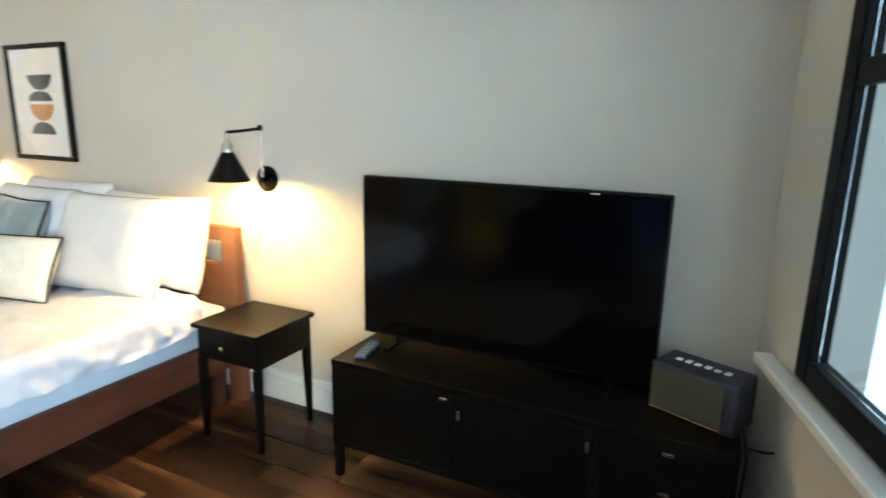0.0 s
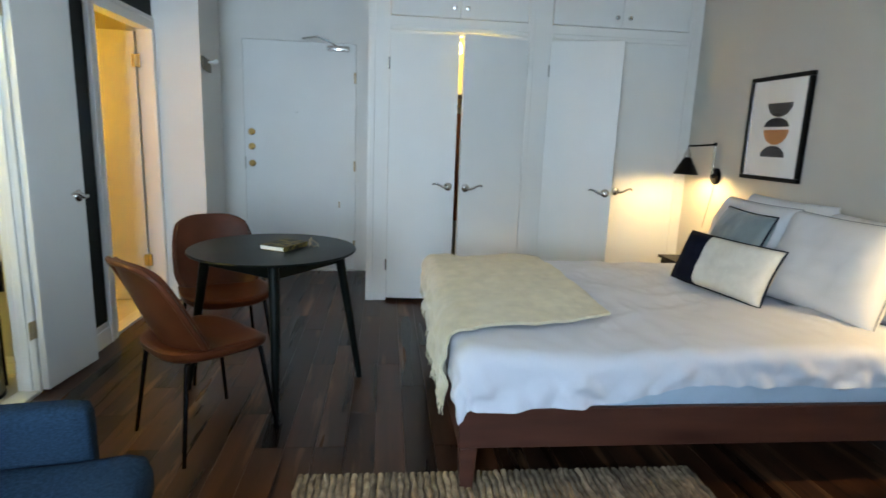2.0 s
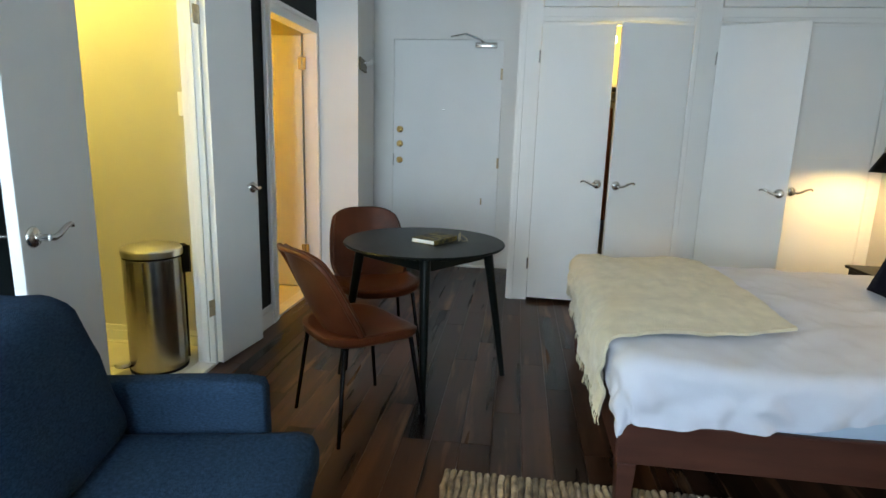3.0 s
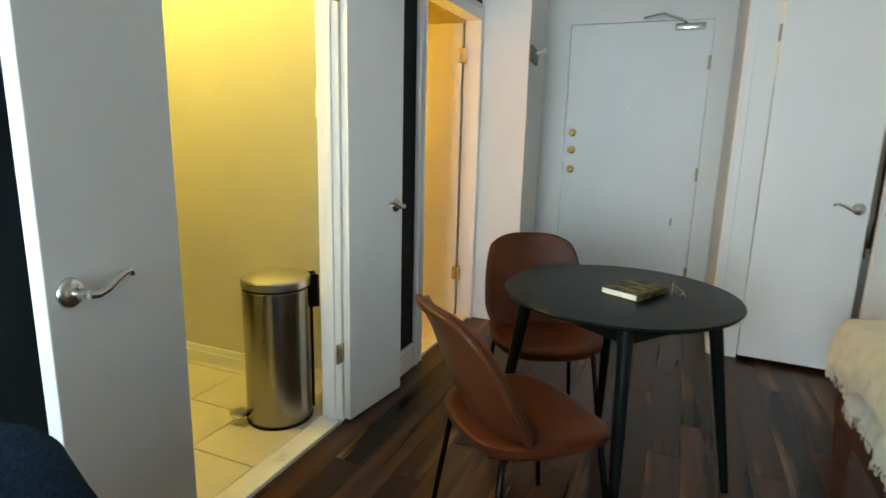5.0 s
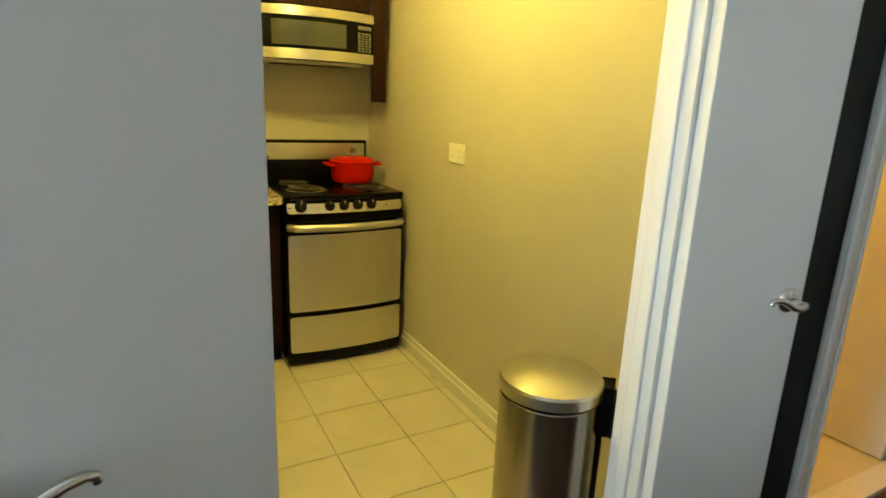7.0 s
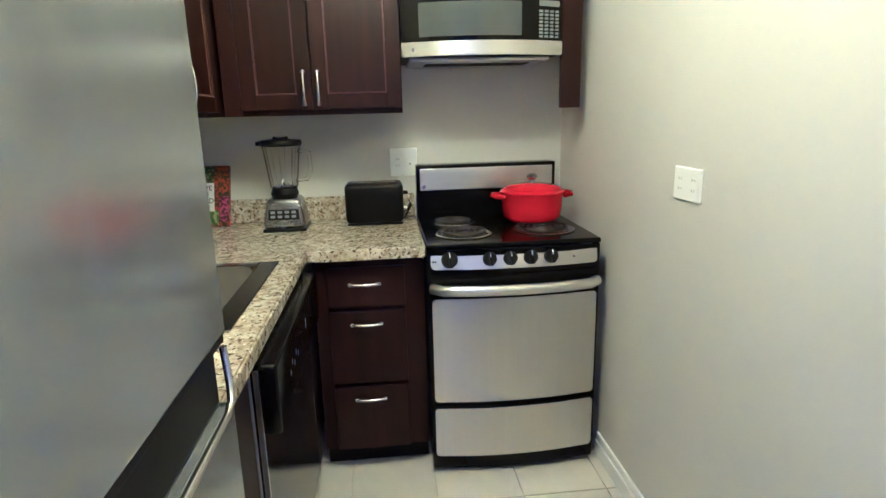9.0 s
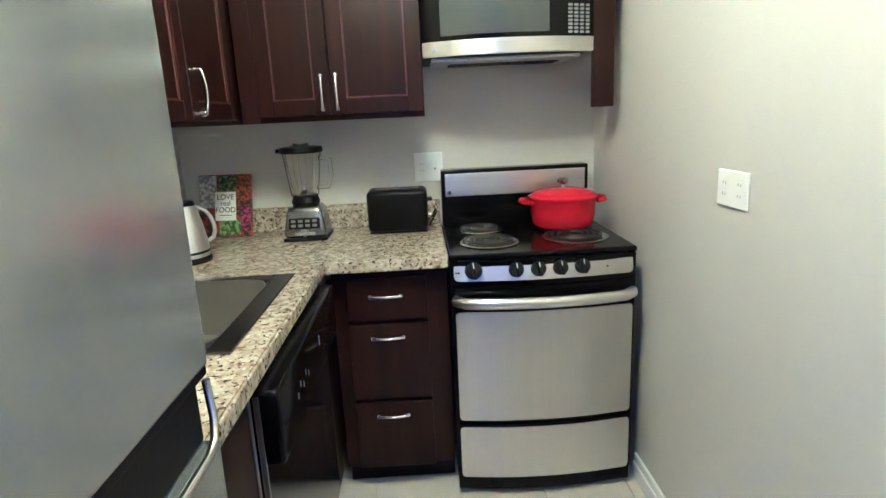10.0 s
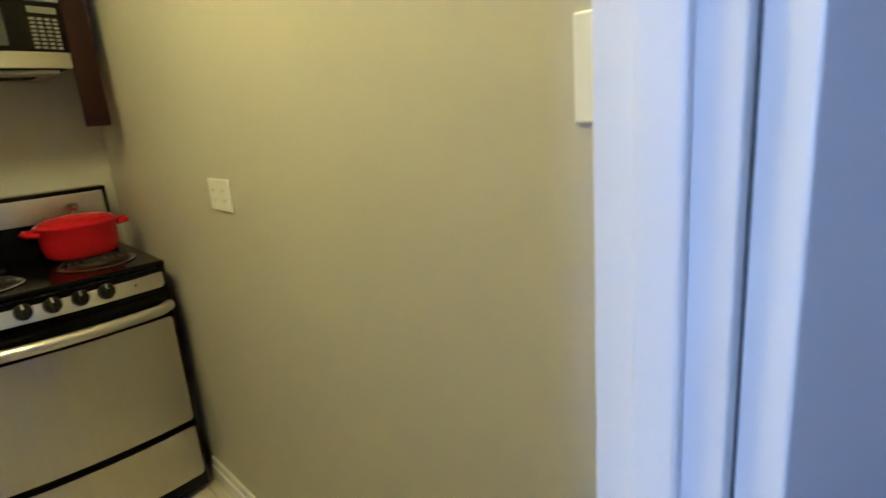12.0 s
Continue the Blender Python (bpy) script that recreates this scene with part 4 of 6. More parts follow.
part("cable", tube([(0.20, 2.12, 0.51), (0.262, 2.05, 0.50), (0.275, 2.00, 0.44), (0.268, 1.96, 0.30), (0.285, 1.99, 0.22), (0.27, 2.02, 0.12), (0.275, 2.05, 0.01)], 0.005, 8), M_BLACKP, cab, smooth=60)
part("cable", tube([(0.255, 1.95, 0.497), (0.31, 1.93, 0.505), (0.335, 1.97, 0.49)], 0.004, 8), M_BLACKP, cab, smooth=60)
part("plug", rbox(0.262, 0.285, 2.03, 2.06, 0.0, 0.03, 0.004), M_BLACKP, cab)

# ---- rug: braided rows ----
rug = thing("jute_rug", (-1.5, 0.35, 0), "flat braided natural jute rug on the planks", "rug")
part("backing", rbox(-2.06, -0.75, -0.47, 1.12, 0.0, 0.006, 0.002), M_JUTE, rug)
n_rows = 62
for i in range(n_rows):
    y = -0.46 + i * (1.575 / (n_rows - 1))
    pts = [(-2.065 + k * 0.033 + random.uniform(-0.004, 0.004), y + 0.0035 * math.sin(k * 1.7 + i) + random.uniform(-0.0025, 0.0025), 0.013 + 0.003 * math.sin(k * 2.3 + i * 1.9)) for k in range(41)]
    part("braid", tube(pts, 0.0125, 6), M_JUTE, rug, smooth=60)

# ---- round table, chairs, book ----
TCX, TCY = -2.95, -0.712
tab = thing("round_table", (TCX, TCY, 0), "round matt black dining table with four splayed legs", "table")
part("tabletop", lathe([(0.0, 0.722), (0.385, 0.722), (0.410, 0.728), (0.415, 0.735), (0.411, 0.741), (0.0, 0.742)], (TCX, TCY, 0), 72), M_TABLE, tab, smooth=40)
bm = bmesh.new()
for k in range(4):
    a = radians(10 + 90 * k)
    add_box(bm, -0.222, 0.222, -0.010, 0.010, 0.655, 0.7215, 0.002, 1, Matrix.Translation((TCX + 0.225 * math.cos(a + 0.785), TCY + 0.225 * math.sin(a + 0.785), 0)) @ Matrix.Rotation(a + 0.785 + math.pi / 2, 4, "Z"))
part("apron", bm, M_TABLE, tab)
for k in range(4):
    a = radians(10 + 90 * k)
    c, s = math.cos(a), math.sin(a)
    part("leg", tube([(TCX + 0.44 * c, TCY + 0.44 * s, 0.0), (TCX + 0.385 * c, TCY + 0.385 * s, 0.35), (TCX + 0.325 * c, TCY + 0.325 * s, 0.721)], 0.0155, 16, 0.026), M_TABLE, tab, smooth=60)


def shell_chair(x, y, turn):
    """Faces its own +y."""
    th = thing("dining_chair", (x, y, 0), "cognac brown leather shell chair with thin black metal legs", "chair", "chairs round the table", turn=turn, local=True)

    def seat_at(u, v):
        a = 6.28318 * u
        c, s = math.cos(a), math.sin(a)
        r = v / (abs(c) ** 3.2 + abs(s) ** 3.2) ** (1 / 3.2)
        px, py = 0.235 * c * r, 0.225 * s * r
        px *= 1 + 0.06 * (py / 0.225)
        z = 0.455 + 0.012 * (abs(px) / 0.235) ** 2 - 0.020 * (1 - v * v) - (0.022 * max(0, py / 0.225) ** 3)
        return Vector((px, py, z))
    bm = bmesh.new()
    rings = []
    for v in (0.04, 0.3, 0.55, 0.75, 0.88, 0.96, 1.0):
        rings.append([bm.verts.new(seat_at(k / 40, v) - Vector((0, 0, 0.008 if v == 1.0 else 0.002 if v == 0.96 else 0))) for k in range(40)])
    for v, dz in ((0.985, 0.032), (0.92, 0.046), (0.6, 0.052), (0.05, 0.052)):
        rings.append([bm.verts.new(seat_at(k / 40, v) - Vector((0, 0, dz))) for k in range(40)])
    for ra, rb in zip(rings, rings[1:]):
        for k in range(40):
            bm.faces.new((ra[k], ra[(k + 1) % 40], rb[(k + 1) % 40], rb[k]))
    bm.faces.new(rings[0])
    bm.faces.new(rings[-1])
    bmesh.ops.recalc_face_normals(bm, faces=bm.faces)
    part("seat", bm, M_LEATHER, th, smooth=60)

    def back_at(u, v):
        a = -1 + 2 * u
        h = v
        z = 0.415 + 0.40 * h * (1 - 0.10 * a ** 4 * h ** 4)
        x_ = a * 0.225 * (1 - 0.18 * h ** 3) * (0.82 + 0.18 * min(1, h / 0.25))
        y_ = -0.195 - 0.10 * h - 0.03 * h * h + 0.085 * a * a * (1 - 0.35 * h) + (0.05 * (1 - h) ** 3)
        return Vector((x_, y_, z))
    bm = grid_sheet(26, 26, back_at, 0.022)
    part("backrest", bm, M_LEATHER, th, smooth=70)
    rim = [back_at(0, k / 14) for k in range(1, 15)] + [back_at(k / 14, 1) for k in range(1, 15)] + [back_at(1, 1 - k / 14) for k in range(1, 14)]
    part("rim_piping", tube([p + Vector((0, -0.008, 0)) for p in rim], 0.0125, 8), M_LEATHER, th, smooth=70)
    for sx in (-1, 1):
        for sy in (-1, 1):
            part("leg", tube([(sx * 0.215, sy * 0.215, 0.0), (sx * 0.175, sy * 0.165, 0.395), (sx * 0.15, sy * 0.14, 0.408)], 0.0085, 10, 0.013), M_BLACK, th, smooth=60)
    part("seat_frame", tube([(0.15, 0.14, 0.405), (-0.15, 0.14, 0.405), (-0.15, -0.14, 0.405), (0.15, -0.14, 0.405), (0.15, 0.14, 0.405)], 0.009, 8), M_BLACK, th, smooth=60)
    return th


shell_chair(-2.465, -0.925, 45)
shell_chair(-3.215, -1.04, -62)

M_OLIVE = mat("olive_gold_print", (0.16, 0.14, 0.04), 0.6, var=0.3, scale=60, bump=0)
nb = thing("book", (-2.93, -0.62, 0.743), "dark hardback book with a worn patterned cover on the table", "book")
m = pose(-2.945, -0.66, 0.7425, 0, 0, 242)
part("pages", rbox(-0.068, 0.068, -0.098, 0.098, 0.003, 0.021, 0.001, 1, m), M_PAPER, nb)
part("cover", boxes((-0.072, 0.072, -0.10, 0.10, 0.0, 0.0028), (-0.072, 0.072, -0.10, 0.10, 0.0215, 0.0245), (-0.073, -0.0705, -0.10, 0.10, 0.0029, 0.0214), m=m), mat("patterned_book_cover", (0.012, 0.012, 0.009), 0.5, var=0.5, scale=26, col2=(0.13, 0.10, 0.025), sharp=0.14, spec=0.15), nb)
bm = bmesh.new()
for k, (a, b) in enumerate(((-0.05, 0.03), (-0.05, 0.01), (-0.045, 0.05))):
    add_box(bm, a, b, 0.05 - k * 0.045, 0.062 - k * 0.045, 0.0246, 0.0252, 0, 1, m)
part("cover_lettering", bm, M_OLIVE, nb, "pale lettering bars")
gl = thing("eyeglasses", (-2.98, -0.55, 0.7425), "folded wire eyeglasses beside the book", "eyeglasses")
for dx in (-0.028, 0.028):
    part("lens_rim", tube([(-2.985 + dx + 0.022 * math.cos(k * 0.5236), -0.535, 0.765 + 0.02 * math.sin(k * 0.5236)) for k in range(13)], 0.0016, 6), M_AGED, gl)
part("temple", tube([(-3.035, -0.535, 0.77), (-3.03, -0.50, 0.748), (-2.96, -0.49, 0.745)], 0.0018, 6), M_AGED, gl)
part("temple", tube([(-2.935, -0.535, 0.77), (-2.94, -0.51, 0.749), (-3.0, -0.50, 0.7455)], 0.0018, 6), M_AGED, gl)

# ---- sofa ----
sofa = thing("sofa", (-0.85, -1.2, 0), "denim blue woven fabric sofa with slim square arms", "sofa")
for x0, x1 in ((-1.63, -1.535), (-0.415, -0.32)):
    part("arm", soft(x0, x1, -1.60, -0.955, 0.16, 0.575, 0.03, amount=0.003), M_SOFA, sofa, smooth=70)
part("base", rbox(-1.53, -0.42, -1.58, -0.93, 0.15, 0.29, 0.012), M_SOFA, sofa)
for x0, x1 in ((-1.545, -0.98), (-0.97, -0.405)):
    part("seat_cushion", soft(x0, x1, -1.42, -0.80, 0.288, 0.445, 0.055, amount=0.006), M_SOFA, sofa, smooth=70)
for x0, x1 in ((-1.56, -0.98), (-0.97, -0.45)):
    bm = soft(x0, x1, -1.60, -1.36, 0.43, 0.885, 0.075, amount=0.012)
    for v in bm.verts:
        v.co.y -= (v.co.z - 0.43) * 0.16 - 0.06
        if v.co.x < -1.2:
            v.co.x += max(0.0, v.co.z - 0.45) * 0.24 * (-1.2 - v.co.x) / 0.3
    part("back_cushion", bm, M_SOFA, sofa, smooth=70)
part("back_frame", rbox(-1.53, -0.42, -1.63, -1.585, 0.16, 0.66, 0.012), M_SOFA, sofa)
for x in (-1.55, -0.40):
    for y in (-1.54, -1.0):
        part("leg", tube([(x, y, 0), (x, y, 0.155)], 0.012, 10, 0.02), M_BEDWOOD, sofa, smooth=60)
# the sofa stands a little askew to the wall
SO = Vector((-1.62, -0.955, 0))
sofa.matrix_basis = Matrix.Translation(SO) @ Matrix.Rotation(radians(11.9), 4, "Z") @ Matrix.Translation(-SO) @ sofa.matrix_basis

# ---- coat rail and closet bulb ----
hk = thing("coat_rail", (-4.7, -1.52, 1.78), "small wooden coat rail with pale hooks on the recess wall", "coat rail")
m = pose(-4.62, -1.528, 1.80, 0, 0, 7.8)
part("board", rbox(-0.26, 0.085, 0.001, 0.02, -0.045, 0.045, 0.003, 2, m), mat("olive_wood", (0.10, 0.08, 0.035), 0.5, var=0.2, scale=8, stretch=(1, 8, 8)), hk)
for k in (-0.22, -0.12):
    bm = tube([(k, 0.018, 0.02), (k, 0.055, 0.022), (k, 0.075, 0.035), (k, 0.08, 0.05)], 0.009, 8)
    bm.transform(m)
    part("hook", bm, M_PLASTICW, hk, smooth=60)
cb = thing("closet_bulb", (-4.86, 0.42, 2.08), "bare glowing bulb hanging in the closet", "bulb")
part("bulb", lathe([(0, -0.06), (0.025, -0.05), (0.034, -0.02), (0.026, 0.015), (0.014, 0.04), (0, 0.04)], (-4.86, 0.42, 2.05), 20), M_CBULB, cb, smooth=60).visible_shadow = False
part("cord", tube([(-4.86, 0.42, 2.09), (-4.86, 0.42, CZ - 0.01)], 0.005, 8), M_BLACKP, cb)
for k, (y, w, col) in enumerate(((0.22, 0.10, (0.10, 0.03, 0.01)), (0.40, 0.09, (0.25, 0.07, 0.02)), (0.55, 0.11, (0.06, 0.035, 0.02)))):
    cl = thing("hanging_garment", (-4.86, y, 0.62), "brown garment on a hanger in the closet", "garment", "clothes in the closet")
    part("cloth", grid_sheet(10, 14, lambda u, v, y=y: Vector((-4.86 + (u - 0.5) * (0.40 - 0.16 * v), y + 0.03 * math.sin(u * 9 + v * 2), 0.65 + 0.88 * v - 0.10 * abs(u - 0.5) * v)), 0.03), mat("brown_cloth", col, 0.9, bump=0.3), cl, smooth=60)
    part("hanger_hook", tube([(-4.86, y, 1.53), (-4.86, y, 1.575), (-4.85, y, 1.598), (-4.835, y, 1.585)], 0.003, 6), M_CHROME, cl)

# ---- kitchen: range ----
RX0, RX1, RF, RB = -3.035, -2.40, -3.75, -4.405
RXC = (RX0 + RX1) / 2


def bow(x, depth=0.028):
    """How far the range's front stands out at x."""
    k = (x - RXC) / ((RX1 - RX0) / 2)
    return depth * (1 - k * k)


def bowed_panel(x0, x1, z0, z1, y, thick, r=0.012, depth=0.028, slope=0.0, n=30):
    """A panel with rounded corners that bows out along x."""
    bm = bmesh.new()
    cols = []
    for i in range(n + 1):
        k = i / n
        x = x0 + (x1 - x0) * k if 5 < i < n - 5 else (x0 + r * (1 - math.cos(i * math.pi / 10)) if i <= 5 else x1 - r * (1 - math.cos((n - i) * math.pi / 10)))
        e = min(x - x0, x1 - x)
        cut = r - math.sqrt(max(0, r * r - max(0, r - e) ** 2)) if e < r else 0
        za, zb = z0 + cut, z1 - cut
        col = []
        for yy in (0, thick):
            for z in (za, zb):
                col.append(bm.verts.new((x, y + bow(x, depth) - yy - slope * (z - z0), z)))
        cols.append(col)
    for a, b in zip(cols, cols[1:]):
        for p, q in ((0, 1), (1, 3), (3, 2), (2, 0)):
            bm.faces.new((a[p], b[p], b[q], a[q]))
    bm.faces.new((cols[0][0], cols[0][1], cols[0][3], cols[0][2]))
    bm.faces.new((cols[-1][0], cols[-1][1], cols[-1][3], cols[-1][2]))
    bmesh.ops.recalc_face_normals(bm, faces=bm.faces)
    return bm


rg = thing("electric_range", (RXC, -4.1, 0), "stainless and black electric range with coil burners", "stove")
part("body", rbox(RX0, RX1, RB, RF - 0.012, 0.03, 0.905, 0.006), M_BLACK, rg)
part("front_frame", bowed_panel(RX0, RX1, 0.085, 0.905, RF - 0.012, 0.02, 0.004), M_BLACK, rg)
part("kick_plate", bowed_panel(RX0 + 0.01, RX1 - 0.01, 0.022, 0.084, RF - 0.03, 0.02, 0.004), M_BLACKP, rg)
for x in (RX0 + 0.04, RX1 - 0.04):
    part("foot", lathe([(0, 0), (0.016, 0), (0.014, 0.03), (0, 0.03)], (x, RF - 0.07, 0), 12), M_BLACKP, rg)
dr = part("oven_door", bowed_panel(RX0 + 0.008, RX1 - 0.008, 0.312, 0.815, RF - 0.004, 0.03, 0.006), M_BLACK, rg)
part("door_panel", bowed_panel(RX0 + 0.012, RX1 - 0.012, 0.322, 0.728, RF + 0.002, 0.004, 0.014), M_STEEL, dr, "brushed steel oven door panel")
hp = [(RX0 + 0.012 + (RX1 - RX0 - 0.024) * k / 16, RF + 0.012 + bow(RX0 + 0.012 + (RX1 - RX0 - 0.024) * k / 16, 0.04) + (0.018 if 0 < k < 16 else -0.01), 0.770) for k in range(17)]
bm = tube(hp, 0.017, 12)
for v in bm.verts:
    v.co.z = 0.770 + (v.co.z - 0.770) * 1.15
part("door_handle", bm, M_STEELH, dr, "bowed steel bar handle", smooth=50)
d = part("storage_drawer", bowed_panel(RX0 + 0.008, RX1 - 0.008, 0.088, 0.303, RF - 0.004, 0.03, 0.006), M_BLACK, rg)
part("drawer_panel", bowed_panel(RX0 + 0.012, RX1 - 0.012, 0.094, 0.294, RF + 0.002, 0.004, 0.014), M_STEEL, d, "brushed steel drawer panel")
cp = part("control_panel", bowed_panel(RX0 + 0.012, RX1 - 0.012, 0.838, 0.905, RF + 0.0, 0.02, 0.016, slope=0.25), M_STEELH, rg, "steel control panel")
for x, r in ((-2.478, 0.030), (-2.620, 0.0255), (-2.694, 0.0255), (-2.768, 0.0255), (-2.843, 0.0255)):
    m = Matrix.Translation((x, RF + bow(x) - 0.008, 0.873)) @ Matrix.Rotation(radians(-90 + 14), 4, "X")
    k = part("knob", lathe([(0, 0), (r, 0), (r, 0.006), (r * 0.86, 0.022), (0, 0.023)], (0, 0, 0), 24, None), M_BLACKP, cp, "black oven knob", smooth=40)
    k.data.transform(m)
    b = part("knob_grip", rbox(-0.0055, 0.0055, -r * 0.95, r * 0.95, 0.02, 0.034, 0.002), M_BLACKP, k)
    b.data.transform(m @ Matrix.Rotation(radians(8), 4, "Z"))
    t = part("pointer", rbox(-0.0016, 0.0016, -r * 0.92, -r * 0.25, 0.0342, 0.0350, 0), M_PLASTICW, k)
    t.data.transform(m @ Matrix.Rotation(radians(8), 4, "Z"))
bm = bmesh.new()
for x in (-2.42, -2.428, -2.93):
    add_lathe(bm, [(0, 0), (0.0035, 0), (0.0035, 0.002), (0, 0.002)], (x, RF + bow(x) - 0.006, 0.866), 10, Matrix.Rotation(radians(-76), 4, "X"))
part("indicator_lights", bm, M_BLACKP, cp)
tp = part("cooktop", rbox(RX0 - 0.003, RX1 + 0.003, -4.33, RF - 0.006, 0.906, 0.926, 0.007, 3), M_BLACK, rg, "glossy black enamel cooktop")
for x, y, r in ((-2.555, -3.93, 0.092), (-2.545, -4.165, 0.075), (-2.875, -3.95, 0.105), (-2.875, -4.19, 0.075)):
    bn = part("burner", lathe([(r + 0.004, 0.0), (r + 0.016, 0.0), (r + 0.017, 0.0035), (r + 0.011, 0.0055), (r + 0.004, 0.003)], (x, y, 0.9262), 40), M_CHROME, tp, "coil burner with a chrome trim ring", smooth=40)
    part("drip_pan", lathe([(r + 0.0038, 0.0012), (r * 0.7, 0.0004), (0.001, 0.0004)], (x, y, 0.9262), 36), M_BLACK, bn)
    turns = 4
    pts = [(x + (0.018 + (r - 0.018) * k / 96) * math.cos(6.28318 * turns * k / 96), y + (0.018 + (r - 0.018) * k / 96) * math.sin(6.28318 * turns * k / 96), 0.9365) for k in range(97)]
    part("coil", tube(pts, 0.0052, 7), mat("burner_coil", (0.03, 0.026, 0.025), 0.4, 0.6) if x == -2.555 and y == -3.93 else bpy.data.materials["burner_coil"], bn, smooth=60)
bg = part("backguard", rbox(RX0 + 0.002, RX1 - 0.002, RB, -4.325, 0.907, 1.158, 0.006), M_BLACK, rg)
part("steel_strip", rbox(RX0 + 0.018, RX1 - 0.018, -4.3245, -4.318, 1.046, 1.142, 0.003), M_STEELH, bg, "brushed steel backguard strip")
part("maker_badge", lathe([(0, 0), (0.009, 0), (0.009, 0.002), (0, 0.002)], (RX1 - 0.035, -4.318, 1.062), 16, Matrix.Rotation(radians(-90), 4, "X")), M_CHROME, bg)

pot = thing("dutch_oven", (-2.872, -4.10, 0.942), "glossy red enamel dutch oven with lid and side handles", "pot")
PC = (-2.868, -4.105, 0.942)
part("pot_body", lathe([(0, 0), (0.105, 0.0), (0.118, 0.012), (0.124, 0.05), (0.127, 0.104), (0.131, 0.11), (0, 0.11)], PC, 44), M_RED, pot, smooth=40)
ld = part("lid", lathe([(0, 0.1105), (0.133, 0.1105), (0.134, 0.118), (0.12, 0.126), (0.118, 0.131), (0.10, 0.139), (0.05, 0.147), (0, 0.149)], PC, 44), M_RED, pot, "red enamel lid", smooth=35)
part("lid_knob", lathe([(0, 0.149), (0.012, 0.149), (0.010, 0.161), (0.021, 0.170), (0.022, 0.179), (0.014, 0.186), (0, 0.187)], PC, 20), M_CHROME, ld, "chrome lid knob", smooth=40)
for s in (-1, 1):
    part("side_handle", tube([(PC[0] + s * 0.122, PC[1] - 0.05, PC[2] + 0.098), (PC[0] + s * 0.155, PC[1] - 0.042, PC[2] + 0.102), (PC[0] + s * 0.166, PC[1], PC[2] + 0.103), (PC[0] + s * 0.155, PC[1] + 0.042, PC[2] + 0.102), (PC[0] + s * 0.122, PC[1] + 0.05, PC[2] + 0.098)], 0.0095, 10), M_RED, pot, smooth=60)

# ---- microwave ----
mwv = thing("microwave", (-2.65, -4.2, 1.58), "over-range stainless and black microwave with keypad", "microwave")
MX0, MX1, MF = -2.953, -2.348, -4.005
part("case", rbox(MX0, MX1, -4.41, MF - 0.014, 1.586, 1.832, 0.004), M_BLACKP, mwv)
part("vent_underside", boxes((MX0 + 0.03, MX1 - 0.03, -4.38, MF - 0.06, 1.572, 1.5855), bevel=0.004), M_STEELH, mwv, "grey vent underside")
for k in range(3):
    part("vent_slot", rbox(MX0 + 0.08, MX1 - 0.1, MF - 0.20 - k * 0.05, MF - 0.18 - k * 0.05, 1.570, 1.5725, 0), M_BLACKP, mwv)
MXC = (MX0 + MX1) / 2


def mwbow(z0, z1, x0, x1, off, thick, material, name, parent, label="", r=0.004):
    bm = bmesh.new()
    n = 18
    cols = []
    for i in range(n + 1):
        x = x0 + (x1 - x0) * i / n
        k = (x - MXC) / ((MX1 - MX0) / 2)
        y = MF + off + 0.068 * (1 - k * k)
        cols.append([bm.verts.new(p) for p in ((x, y, z0), (x, y, z1), (x, y - thick, z1), (x, y - thick, z0))])
    for a, b in zip(cols, cols[1:]):
        for p in range(4):
            q = (p + 1) % 4
            bm.faces.new((a[p], a[q], b[q], b[p]))
    bm.faces.new(cols[0])
    bm.faces.new(cols[-1][::-1])
    bmesh.ops.recalc_face_normals(bm, faces=bm.faces)
    bmesh.ops.bevel(bm, geom=[e for e in bm.edges if not e.is_boundary and e.calc_face_angle(0) > 1.2], offset=0.002, segments=2, affect="EDGES")
    return part(name, bm, material, parent, label)


door = mwbow(1.634, 1.788, MX0, MX1, -0.012, 0.02, M_GLASSBLACK, "front", mwv, "glossy black microwave front")
mwbow(1.649, 1.766, -2.785, -2.412, -0.0095, 0.002, mat("smoked_window", (0.045, 0.05, 0.05), 0.15, bump=0), "door_window", door, "grey smoked door window")
mwbow(1.583, 1.633, MX0, MX1, -0.006, 0.022, M_STEELH, "lower_band", mwv, "brushed steel lower band")
mwbow(1.789, 1.832, MX0, MX1, -0.006, 0.022, M_STEELH, "upper_band", mwv, "brushed steel upper band")
mwbow(1.592, 1.626, -2.945, -2.86, -0.004, 0.004, M_STEELH, "release_button", mwv)
part("maker_badge", lathe([(0, 0), (0.007, 0), (0.007, 0.002), (0, 0.002)], (-2.39, MF + 0.011, 1.606), 14, Matrix.Rotation(radians(-90), 4, "X")), M_CHROME, mwv)
M_KEY = mat("grey_key_print", (0.16, 0.165, 0.17), 0.5, bump=0)
for r in range(8):
    for c in range(4):
        x = -2.862 - c * 0.022
        ky = MF - 0.012 + 0.068 * (1 - ((x - MXC) / ((MX1 - MX0) / 2)) ** 2)
        part("key", rbox(x - 0.008, x + 0.008, ky - 0.004, ky + 0.0022, 1.643 + r * 0.0125, 1.651 + r * 0.0125, 0), M_KEY, door)
mwbow(1.752, 1.772, -2.94, -2.855, -0.0105, 0.002, M_KEY, "display", door)

